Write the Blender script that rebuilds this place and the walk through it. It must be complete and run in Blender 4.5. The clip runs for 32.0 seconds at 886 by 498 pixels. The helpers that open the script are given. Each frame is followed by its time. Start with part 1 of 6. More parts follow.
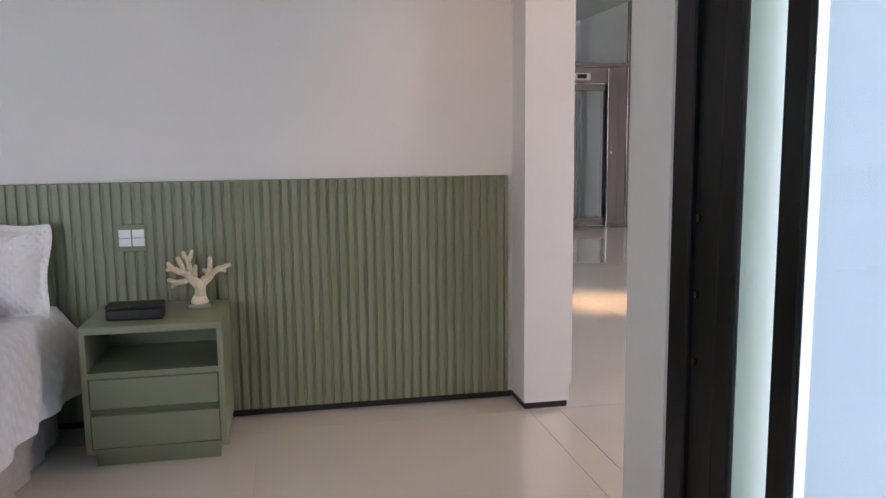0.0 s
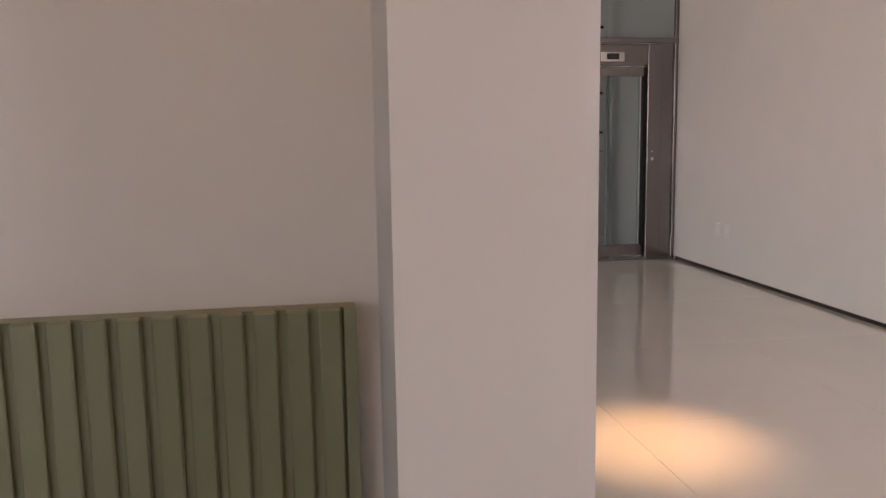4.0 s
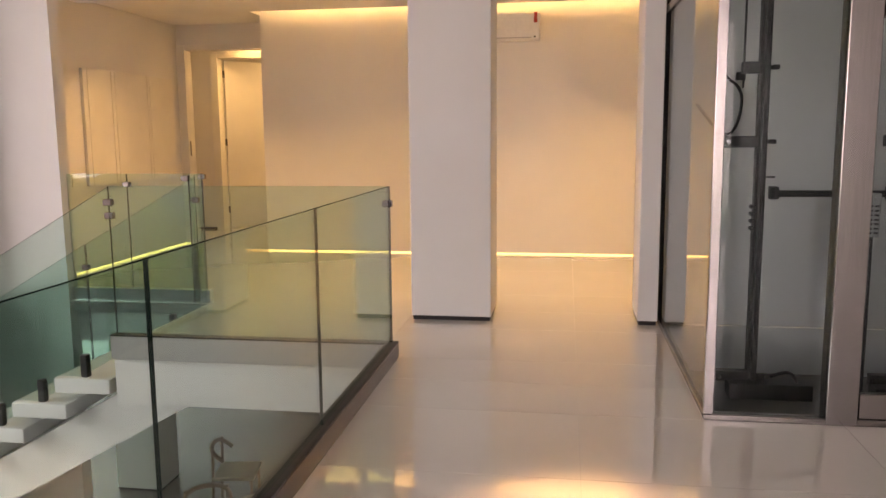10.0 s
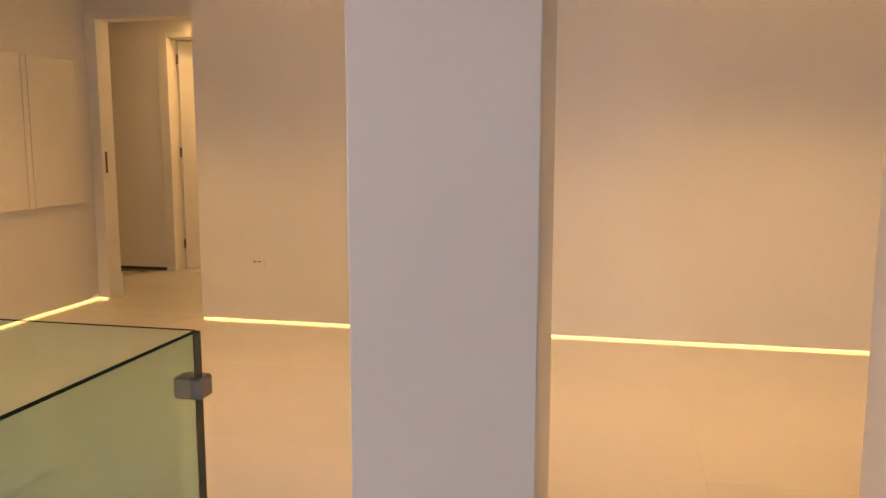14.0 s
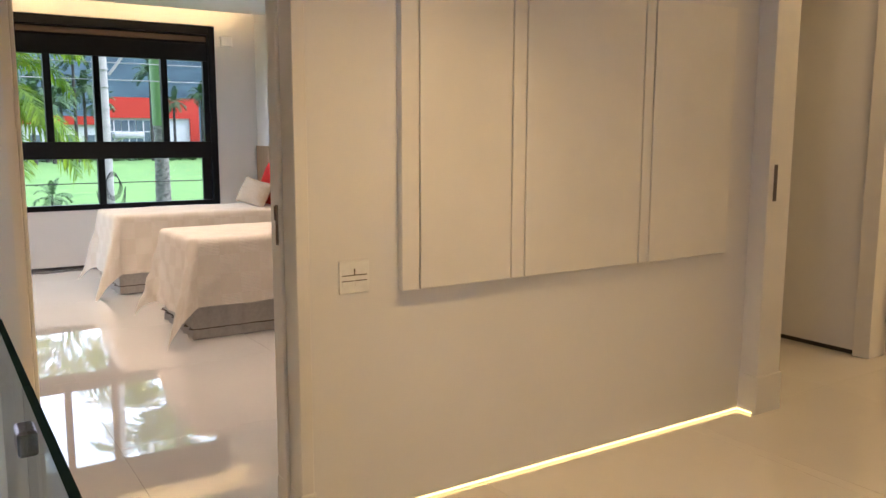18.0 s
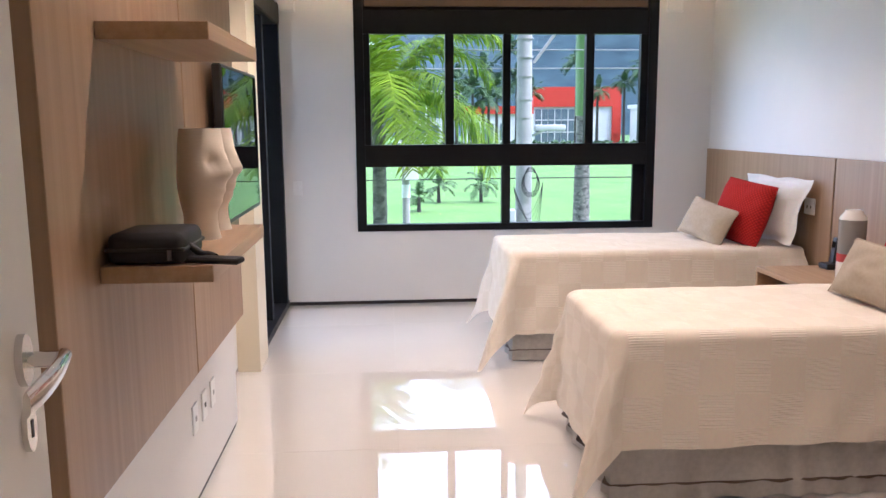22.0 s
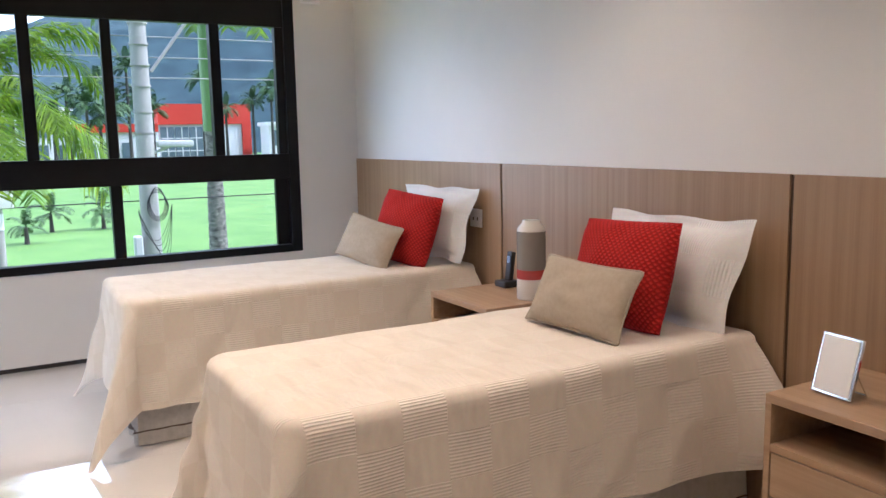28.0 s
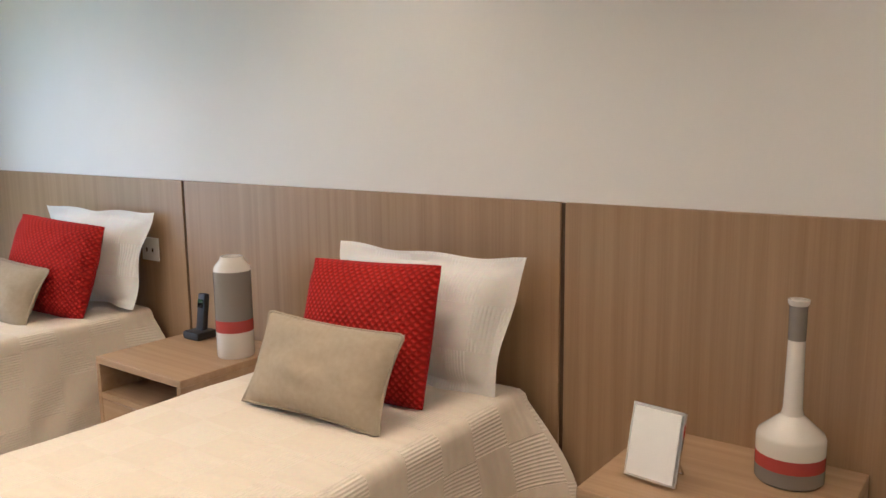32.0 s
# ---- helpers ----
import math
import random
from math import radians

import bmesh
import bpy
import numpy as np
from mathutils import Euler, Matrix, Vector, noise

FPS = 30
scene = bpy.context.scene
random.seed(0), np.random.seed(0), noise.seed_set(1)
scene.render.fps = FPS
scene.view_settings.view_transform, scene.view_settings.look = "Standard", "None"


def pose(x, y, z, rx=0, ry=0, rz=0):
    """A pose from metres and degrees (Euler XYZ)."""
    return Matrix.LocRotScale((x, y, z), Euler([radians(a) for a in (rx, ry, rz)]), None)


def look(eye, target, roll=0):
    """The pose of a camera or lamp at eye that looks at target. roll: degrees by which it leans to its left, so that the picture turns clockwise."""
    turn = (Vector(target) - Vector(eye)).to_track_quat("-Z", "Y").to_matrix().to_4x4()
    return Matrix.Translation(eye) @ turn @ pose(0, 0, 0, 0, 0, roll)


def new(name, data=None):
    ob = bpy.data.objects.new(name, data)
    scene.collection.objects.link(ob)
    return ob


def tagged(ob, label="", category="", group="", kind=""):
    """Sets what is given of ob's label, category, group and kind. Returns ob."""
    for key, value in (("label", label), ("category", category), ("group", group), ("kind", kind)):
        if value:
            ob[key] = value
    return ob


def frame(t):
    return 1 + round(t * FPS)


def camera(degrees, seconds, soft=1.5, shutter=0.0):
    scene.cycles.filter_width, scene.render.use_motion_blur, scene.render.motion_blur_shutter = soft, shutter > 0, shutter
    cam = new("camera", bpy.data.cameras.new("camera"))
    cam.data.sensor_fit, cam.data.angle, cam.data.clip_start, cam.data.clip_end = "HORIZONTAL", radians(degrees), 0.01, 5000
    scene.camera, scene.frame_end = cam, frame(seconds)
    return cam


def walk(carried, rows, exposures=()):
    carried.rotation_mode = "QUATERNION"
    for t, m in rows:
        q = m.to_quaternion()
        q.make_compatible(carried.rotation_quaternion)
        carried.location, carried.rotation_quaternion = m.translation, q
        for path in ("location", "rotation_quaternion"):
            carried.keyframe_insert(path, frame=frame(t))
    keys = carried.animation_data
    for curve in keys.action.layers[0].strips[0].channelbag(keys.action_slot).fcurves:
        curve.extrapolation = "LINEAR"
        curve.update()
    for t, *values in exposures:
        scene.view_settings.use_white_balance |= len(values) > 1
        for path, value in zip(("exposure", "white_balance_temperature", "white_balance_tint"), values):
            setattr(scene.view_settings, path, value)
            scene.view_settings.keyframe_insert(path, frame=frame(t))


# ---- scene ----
cam = camera(57.8, 32.0, 1.5, 0.0)
EXPOSURES = ((0, 1.25, 6300, 24), (0.5, 1.65, 6600, 25), (1, 2.05, 6750, 23), (2, 1.5, 6900, 26), (3, 1.1, 6900, 26), (4, 0.75, 7000, 28), (6.5, 1.0, 7100, 30), (9, 1.12, 7100, 30), (11, 1.35, 7100, 28), (12, 1.3, 7100, 28), (13.5, 1.05, 7000, 30), (15.5, 1.1, 6900, 28), (16.3, 1.1, 6450, 24), (17.5, 1.12, 5250, 20), (20, 1.1, 5250, 25), (22, 1.22, 5000, 25), (24, 1.22, 5050, 23), (25.5, 1.25, 5200, 24), (28, 1.0, 5050, 21), (29, 1.1, 5400, 22), (30, 1.35, 5950, 25), (31, 1.3, 5850, 26), (32, 1.05, 5250, 15))
PATH = [
    (0, (-1.651, -11.881, 1.222), (-1.265, -9.937, 0.946), -0.6),
    (0.5, (-1.643, -11.576, 1.213), (-1.421, -9.609, 0.93), -0.7),
    (1, (-1.598, -11.261, 1.207), (-1.445, -9.288, 0.917), -0.9),
    (1.5, (-1.53, -10.938, 1.214), (-1.404, -8.963, 0.922), -1.0),
    (2, (-1.434, -10.61, 1.212), (-1.322, -8.635, 0.924), -1.0),
    (2.5, (-1.292, -10.304, 1.229), (-1.176, -8.329, 0.938), -0.9),
    (3, (-1.089, -9.815, 1.22), (-0.93, -7.843, 0.93), -0.9),
    (3.5, (-0.926, -9.581, 1.231), (-0.698, -7.615, 0.947), -1.0),
    (4, (-0.701, -9.356, 1.262), (-0.383, -7.401, 0.981), -0.9),
    (4.5, (-0.492, -9.05, 1.266), (-0.102, -7.107, 0.995), -0.7),
    (6.5, (0.327, -8.08, 1.34), (0.615, -6.122, 1.057), -1.0),
    (7, (0.414, -7.786, 1.322), (0.522, -5.808, 1.047), -0.8),
    (7.5, (0.412, -7.491, 1.303), (0.38, -5.509, 1.031), -0.7),
    (8, (0.478, -7.141, 1.324), (0.343, -5.165, 1.045), -0.6),
    (8.5, (0.496, -6.779, 1.329), (0.284, -4.81, 1.049), -0.6),
    (9, (0.478, -6.393, 1.327), (0.212, -4.431, 1.045), -0.6),
    (9.5, (0.507, -5.995, 1.32), (0.214, -4.037, 1.038), -0.5),
    (10, (0.521, -5.59, 1.327), (0.219, -3.634, 1.044), -0.5),
    (10.5, (0.537, -5.183, 1.328), (0.233, -3.226, 1.047), -0.5),
    (11, (0.544, -4.754, 1.324), (0.24, -2.798, 1.045), -0.5),
    (11.5, (0.522, -4.344, 1.332), (0.218, -2.387, 1.055), -0.4),
    (12, (0.507, -3.936, 1.349), (0.203, -1.979, 1.074), -0.4),
    (12.5, (0.452, -3.536, 1.361), (0.147, -1.579, 1.087), -0.4),
    (13, (0.409, -3.144, 1.371), (0.092, -1.187, 1.101), -0.4),
    (13.5, (0.339, -2.717, 1.355), (-0.009, -0.766, 1.087), -0.1),
    (15.5, (-0.212, -1.056, 1.403), (-1.137, 0.696, 1.131), -0.4),
    (16, (-0.363, -0.715, 1.404), (-1.491, 0.914, 1.13), -0.3),
    (16.5, (-0.662, -0.397, 1.386), (-1.962, 1.097, 1.111), -0.1),
    (17, (-0.963, -0.109, 1.394), (-2.401, 1.253, 1.117), 0.0),
    (17.5, (-1.303, 0.123, 1.403), (-2.862, 1.345, 1.127), 0.2),
    (18, (-1.648, 0.31, 1.411), (-3.309, 1.387, 1.13), 0.1),
    (18.5, (-1.968, 0.471, 1.423), (-3.728, 1.376, 1.137), -0.0),
    (19, (-2.322, 0.599, 1.405), (-4.168, 1.313, 1.122), 0.2),
    (19.5, (-2.652, 0.705, 1.422), (-4.553, 1.256, 1.136), -0.0),
    (20, (-2.955, 0.786, 1.42), (-4.898, 1.165, 1.133), -0.2),
    (20.5, (-3.289, 0.892, 1.496), (-5.253, 1.114, 1.189), -0.1),
    (21, (-3.629, 0.888, 1.519), (-5.597, 1.057, 1.201), -0.3),
    (21.5, (-3.913, 0.924, 1.502), (-5.883, 1.07, 1.188), -0.3),
    (22, (-4.152, 0.944, 1.51), (-6.123, 1.077, 1.2), -0.4),
    (22.5, (-4.349, 0.987, 1.523), (-6.321, 1.116, 1.213), -0.5),
    (23, (-4.53, 1.059, 1.529), (-6.502, 1.189, 1.221), -0.6),
    (23.5, (-4.628, 1.098, 1.543), (-6.599, 1.235, 1.234), -0.6),
    (24, (-4.708, 1.103, 1.552), (-6.68, 1.257, 1.253), -0.6),
    (24.5, (-4.777, 1.095, 1.564), (-6.745, 1.304, 1.273), -0.8),
    (25, (-4.841, 1.074, 1.564), (-6.795, 1.391, 1.275), -0.8),
    (25.5, (-4.92, 1.075, 1.519), (-6.847, 1.527, 1.231), -0.8),
    (27.5, (-5.07, 1.143, 1.427), (-6.864, 1.982, 1.152), -1.0),
    (28, (-5.172, 1.194, 1.44), (-6.897, 2.167, 1.161), -1.1),
    (28.5, (-5.273, 1.203, 1.426), (-6.885, 2.351, 1.135), -1.1),
    (29, (-5.399, 1.219, 1.402), (-6.854, 2.547, 1.057), -1.1),
    (29.5, (-5.495, 1.246, 1.381), (-6.774, 2.728, 0.966), -0.8),
    (30, (-5.592, 1.261, 1.397), (-6.737, 2.829, 0.919), -0.9),
    (30.5, (-5.679, 1.297, 1.415), (-6.764, 2.901, 0.914), -0.7),
    (31, (-5.767, 1.372, 1.447), (-6.837, 2.985, 0.944), -0.6),
    (31.5, (-5.828, 1.461, 1.49), (-6.922, 3.07, 1.027), -0.4),
    (32, (-5.897, 1.539, 1.523), (-7.074, 3.125, 1.209), -0.6),
]
walk(cam, [(t, look(eye, target, roll)) for t, eye, target, roll in PATH], EXPOSURES)

# ---- world, sun, exposure ----
world = bpy.data.worlds.new("sky_world")
scene.world = world
world.use_nodes = True
_nt = world.node_tree
_sky = _nt.nodes.new("ShaderNodeTexSky")
_sky.sky_type = 'NISHITA'
_sky.sun_disc = False
_sky.sun_elevation = radians(56)
_sky.sun_rotation = radians(27)
_sky.air_density = 1.4
_sky.dust_density = 5.0
_nt.links.new(_sky.outputs[0], _nt.nodes["Background"].inputs[0])
_nt.nodes["Background"].inputs[1].default_value = 0.15

sun = new("sun", bpy.data.lights.new("sun", 'SUN'))
sun.data.energy = 2.7
sun.data.angle = radians(12)
sun.data.color = (1.0, 0.95, 0.88)
sun.matrix_world = look((0, 0, 30), (-9, -18, 0))


def area_lamp(name, m, sx, sy, watts, colour):
    lamp = bpy.data.lights.new(name, 'AREA')
    lamp.shape, lamp.size, lamp.size_y = 'RECTANGLE', sx, sy
    lamp.energy, lamp.color = watts, colour
    ob = new(name, lamp)
    ob.matrix_world = m
    return ob


def spot_lamp(name, at, watts, degrees, colour, blend=0.6, radius=0.03):
    lamp = bpy.data.lights.new(name, 'SPOT')
    lamp.energy, lamp.color, lamp.spot_size, lamp.spot_blend = watts, colour, radians(degrees), blend
    lamp.shadow_soft_size = radius
    ob = new(name, lamp)
    ob.matrix_world = look(at, (at[0], at[1] + 0.0001, at[2] - 1))
    return ob


WARM = (1.0, 0.62, 0.205)
DAY = (1.0, 0.91, 0.89)
# daylight in the window openings
# lamp for the gallery's end window, which is added out of view
area_lamp("daylight_gallery", look((2.30, -9.86, 1.5), (2.00, -5.0, 1.2)), 0.95, 2.6, 27, DAY)
area_lamp("daylight_void", look((-8.1, -4.6, 1.65), (0.0, -4.6, 1.0)), 6.0, 2.1, 118, DAY)
area_lamp("daylight_green_bedroom", look((-0.42, -11.75, 1.3), (-3.0, -11.75, 1.3)), 3.2, 2.3, 17, (0.86, 0.93, 1.0))
# added lamp in an unseen south window, brightens the headboard wall
area_lamp("daylight_green_bedroom", look((-4.05, -13.53, 1.55), (-3.6, -9.0, 1.2)), 2.1, 1.55, 12, (0.97, 0.98, 1.0))
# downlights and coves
# unseen downlight, added to warm the pier and the floor by the door
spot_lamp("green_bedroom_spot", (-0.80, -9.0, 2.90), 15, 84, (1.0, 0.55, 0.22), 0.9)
for _x, _y in ((0.60, -3.02), (0.58, -4.06), (0.66, -6.37)):
    spot_lamp("gallery_spot", (_x, _y, 2.90), 340, 21, (1.0, 0.62, 0.30), 1.0, 0.16)
for _x, _y in ((-1.4, 1.8), (0.64, 1.8), (1.54, 1.8), (-3.2, 1.8)):
    spot_lamp("lounge_spot", (_x, _y, 2.62), 43, 120, WARM, 0.9)
area_lamp("lounge_cove_light", look((0.0, 3.0, 2.745), (0.0, 3.13, 2.88)), 5.6, 0.05, 11, WARM)
# corridor fill without a fitting, added to light the passage
area_lamp("corridor_fill", look((-3.55, 5.0, 2.6), (-3.55, 5.0, 0)), 0.8, 0.3, 7, WARM)
area_lamp("bath_light", look((-3.5, 6.3, 2.6), (-3.5, 6.3, 0)), 0.8, 0.8, 13, WARM)
for _x, _y, _w in ((-6.1, 2.6, 28), (-7.3, 1.7, 32), (-7.6, 2.8, 28), (-8.75, 0.8, 72), (-9.3, 2.4, 30), (-6.5, 0.95, 36)):
    spot_lamp("bedroom_spot", (_x, _y, 2.70), _w, 125, (1.0, 0.74, 0.45), 0.9)
area_lamp("bedroom_cove_light", look((-10.55, 1.8, 2.76), (-10.8, 1.8, 2.82)), 3.3, 0.05, 9, WARM)
_lamp = area_lamp("daylight_bedroom", look((-10.74, 1.95, 1.5), (-9.74, 3.0, 1.45)), 0.8, 1.5, 2.0, (0.82, 0.91, 1.0))
_lamp.data.spread = radians(84)
# fill with no fitting, hung in the void to brighten the storey below
area_lamp("downstairs_fill", look((-3.5, -3.5, -0.5), (-3.5, -3.5, -3)), 1.5, 1.5, 34, (1.0, 0.85, 0.7))


# ---- materials ----
def nodes_of(name, rough=0.5, metal=0.0, spec=0.5):
    m = bpy.data.materials.new(name)
    m.use_nodes = True
    b = m.node_tree.nodes["Principled BSDF"]
    b.inputs["Roughness"].default_value, b.inputs["Metallic"].default_value = rough, metal
    b.inputs["Specular IOR Level"].default_value = spec
    return m, m.node_tree, b


def mat(name, a, b=None, scale=6.0, rough=0.5, metal=0.0, bump=0.0, bump_scale=120.0, stretch=(1, 1, 1), spec=0.5, rvar=0.06, object_random=0.0):
    """Two-tone noisy surface with fine relief."""
    m, nt, p = nodes_of(name, rough, metal, spec)
    n, l = nt.nodes, nt.links
    b = b or tuple(c * 0.93 for c in a)
    tc, mp = n.new("ShaderNodeTexCoord"), n.new("ShaderNodeMapping")
    mp.inputs["Scale"].default_value = stretch
    l.new(tc.outputs["Object"], mp.inputs[0])
    no, ramp = n.new("ShaderNodeTexNoise"), n.new("ShaderNodeValToRGB")
    no.inputs["Scale"].default_value, no.inputs["Detail"].default_value = scale, 6
    ramp.color_ramp.elements[0].position, ramp.color_ramp.elements[1].position = 0.3, 0.7
    ramp.color_ramp.elements[0].color, ramp.color_ramp.elements[1].color = (*a, 1), (*b, 1)
    l.new(mp.outputs[0], no.inputs["Vector"])
    l.new(no.outputs["Fac"], ramp.inputs[0])
    out = ramp.outputs[0]
    if object_random:
        oi, mr, mul = n.new("ShaderNodeObjectInfo"), n.new("ShaderNodeMapRange"), n.new("ShaderNodeMixRGB")
        mr.inputs["To Min"].default_value, mr.inputs["To Max"].default_value = 1 - object_random, 1
        mul.blend_type, mul.inputs[0].default_value = 'MULTIPLY', 1
        l.new(oi.outputs["Random"], mr.inputs[0])
        l.new(out, mul.inputs[1])
        l.new(mr.outputs[0], mul.inputs[2])
        out = mul.outputs[0]
    l.new(out, p.inputs["Base Color"])
    if rvar:
        mr2 = n.new("ShaderNodeMapRange")
        mr2.inputs["To Min"].default_value, mr2.inputs["To Max"].default_value = max(0.0, rough - rvar), rough + rvar
        l.new(no.outputs["Fac"], mr2.inputs[0])
        l.new(mr2.outputs[0], p.inputs["Roughness"])
    if bump:
        n2, bp = n.new("ShaderNodeTexNoise"), n.new("ShaderNodeBump")
        n2.inputs["Scale"].default_value, n2.inputs["Detail"].default_value = bump_scale, 4
        bp.inputs["Strength"].default_value, bp.inputs["Distance"].default_value = bump, 0.004
        l.new(mp.outputs[0], n2.inputs["Vector"])
        l.new(n2.outputs["Fac"], bp.inputs["Height"])
        l.new(bp.outputs[0], p.inputs["Normal"])
    return m


def wood(name, a, b, axis, rough=0.42):
    """Straight-grained oak veneer; the grain runs along the axis."""
    m, nt, p = nodes_of(name, rough)
    n, l = nt.nodes, nt.links
    tc, mp = n.new("ShaderNodeTexCoord"), n.new("ShaderNodeMapping")
    s = [38.0, 38.0, 38.0]
    s["xyz".index(axis)] = 0.55
    mp.inputs["Scale"].default_value = s
    l.new(tc.outputs["Object"], mp.inputs[0])
    n1, n2 = n.new("ShaderNodeTexNoise"), n.new("ShaderNodeTexNoise")
    n1.inputs["Scale"].default_value, n1.inputs["Detail"].default_value = 1.0, 5
    n2.inputs["Scale"].default_value, n2.inputs["Detail"].default_value = 7.0, 3
    l.new(mp.outputs[0], n1.inputs["Vector"])
    l.new(mp.outputs[0], n2.inputs["Vector"])
    add = n.new("ShaderNodeMath")
    add.operation = 'MULTIPLY_ADD'
    add.inputs[1].default_value = 0.35
    l.new(n2.outputs["Fac"], add.inputs[0])
    l.new(n1.outputs["Fac"], add.inputs[2])
    ramp = n.new("ShaderNodeValToRGB")
    ramp.color_ramp.elements[0].position, ramp.color_ramp.elements[1].position = 0.42, 0.92
    ramp.color_ramp.elements[0].color, ramp.color_ramp.elements[1].color = (*a, 1), (*b, 1)
    l.new(add.outputs[0], ramp.inputs[0])
    l.new(ramp.outputs[0], p.inputs["Base Color"])
    bp = n.new("ShaderNodeBump")
    bp.inputs["Strength"].default_value, bp.inputs["Distance"].default_value = 0.12, 0.002
    l.new(n2.outputs["Fac"], bp.inputs["Height"])
    l.new(bp.outputs[0], p.inputs["Normal"])
    return m


def glow(name, colour, strength):
    m, nt, p = nodes_of(name, 0.4)
    p.inputs["Base Color"].default_value = (*colour, 1)
    p.inputs["Emission Color"].default_value = (*colour, 1)
    p.inputs["Emission Strength"].default_value = strength
    return m


def clear_glass(name, tint, gloss=0.035):
    """Thin clear pane: tinted see-through with a mirror coat that grows at grazing angles."""
    m = bpy.data.materials.new(name)
    m.use_nodes = True
    nt = m.node_tree
    n, l = nt.nodes, nt.links
    n.remove(n["Principled BSDF"])
    tr, gl, mix, lw = n.new("ShaderNodeBsdfTransparent"), n.new("ShaderNodeBsdfGlossy"), n.new("ShaderNodeMixShader"), n.new("ShaderNodeLayerWeight")
    tr.inputs[0].default_value = (*tint, 1)
    gl.inputs["Roughness"].default_value = 0.01
    lw.inputs[0].default_value = 0.5
    pw, ma = n.new("ShaderNodeMath"), n.new("ShaderNodeMath")
    pw.operation, pw.inputs[1].default_value = 'POWER', 4.5
    ma.operation, ma.inputs[1].default_value, ma.inputs[2].default_value = 'MULTIPLY_ADD', 0.9, gloss
    l.new(lw.outputs["Facing"], pw.inputs[0])
    l.new(pw.outputs[0], ma.inputs[0])
    l.new(ma.outputs[0], mix.inputs[0])
    l.new(tr.outputs[0], mix.inputs[1])
    l.new(gl.outputs[0], mix.inputs[2])
    l.new(mix.outputs[0], n["Material Output"].inputs["Surface"])
    return m


def coverlet_cloth(name, a, b):
    """Matelasse cloth: squares of fine ribs that turn from block to block."""
    m, nt, p = nodes_of(name, 0.9, 0, 0.2)
    n, l = nt.nodes, nt.links
    tc = n.new("ShaderNodeTexCoord")
    ck = n.new("ShaderNodeTexChecker")
    ck.inputs["Scale"].default_value = 7.0
    ck.inputs["Color1"].default_value, ck.inputs["Color2"].default_value = (*a, 1), (*b, 1)
    l.new(tc.outputs["UV"], ck.inputs["Vector"])
    no, mul = n.new("ShaderNodeTexNoise"), n.new("ShaderNodeMixRGB")
    no.inputs["Scale"].default_value = 90
    l.new(tc.outputs["UV"], no.inputs["Vector"])
    mul.blend_type, mul.inputs[0].default_value = 'MULTIPLY', 0.12
    l.new(ck.outputs["Color"], mul.inputs[1])
    l.new(no.outputs["Color"], mul.inputs[2])
    l.new(mul.outputs[0], p.inputs["Base Color"])
    w1 = n.new("ShaderNodeTexWave")
    w1.bands_direction, w1.inputs["Scale"].default_value = 'X', 30.0
    w1.inputs["Distortion"].default_value, w1.inputs["Detail Scale"].default_value = 0.0, 0.6
    l.new(tc.outputs["UV"], w1.inputs["Vector"])
    mm = n.new("ShaderNodeMath")
    mm.operation = 'MULTIPLY'
    l.new(w1.outputs["Fac"], mm.inputs[0])
    l.new(ck.outputs["Fac"], mm.inputs[1])
    bp = n.new("ShaderNodeBump")
    bp.inputs["Strength"].default_value, bp.inputs["Distance"].default_value = 0.5, 0.004
    l.new(mm.outputs[0], bp.inputs["Height"])
    wr, mp, b2 = n.new("ShaderNodeTexNoise"), n.new("ShaderNodeMapping"), n.new("ShaderNodeBump")
    mp.inputs["Scale"].default_value = (2.2, 5.0, 1.0)
    wr.inputs["Scale"].default_value, wr.inputs["Detail"].default_value, wr.inputs["Distortion"].default_value = 1.6, 2, 0.3
    b2.inputs["Strength"].default_value, b2.inputs["Distance"].default_value = 0.35, 0.03
    l.new(tc.outputs["UV"], mp.inputs[0])
    l.new(mp.outputs[0], wr.inputs["Vector"])
    l.new(wr.outputs["Fac"], b2.inputs["Height"])
    l.new(bp.outputs[0], b2.inputs["Normal"])
    l.new(b2.outputs[0], p.inputs["Normal"])
    return m


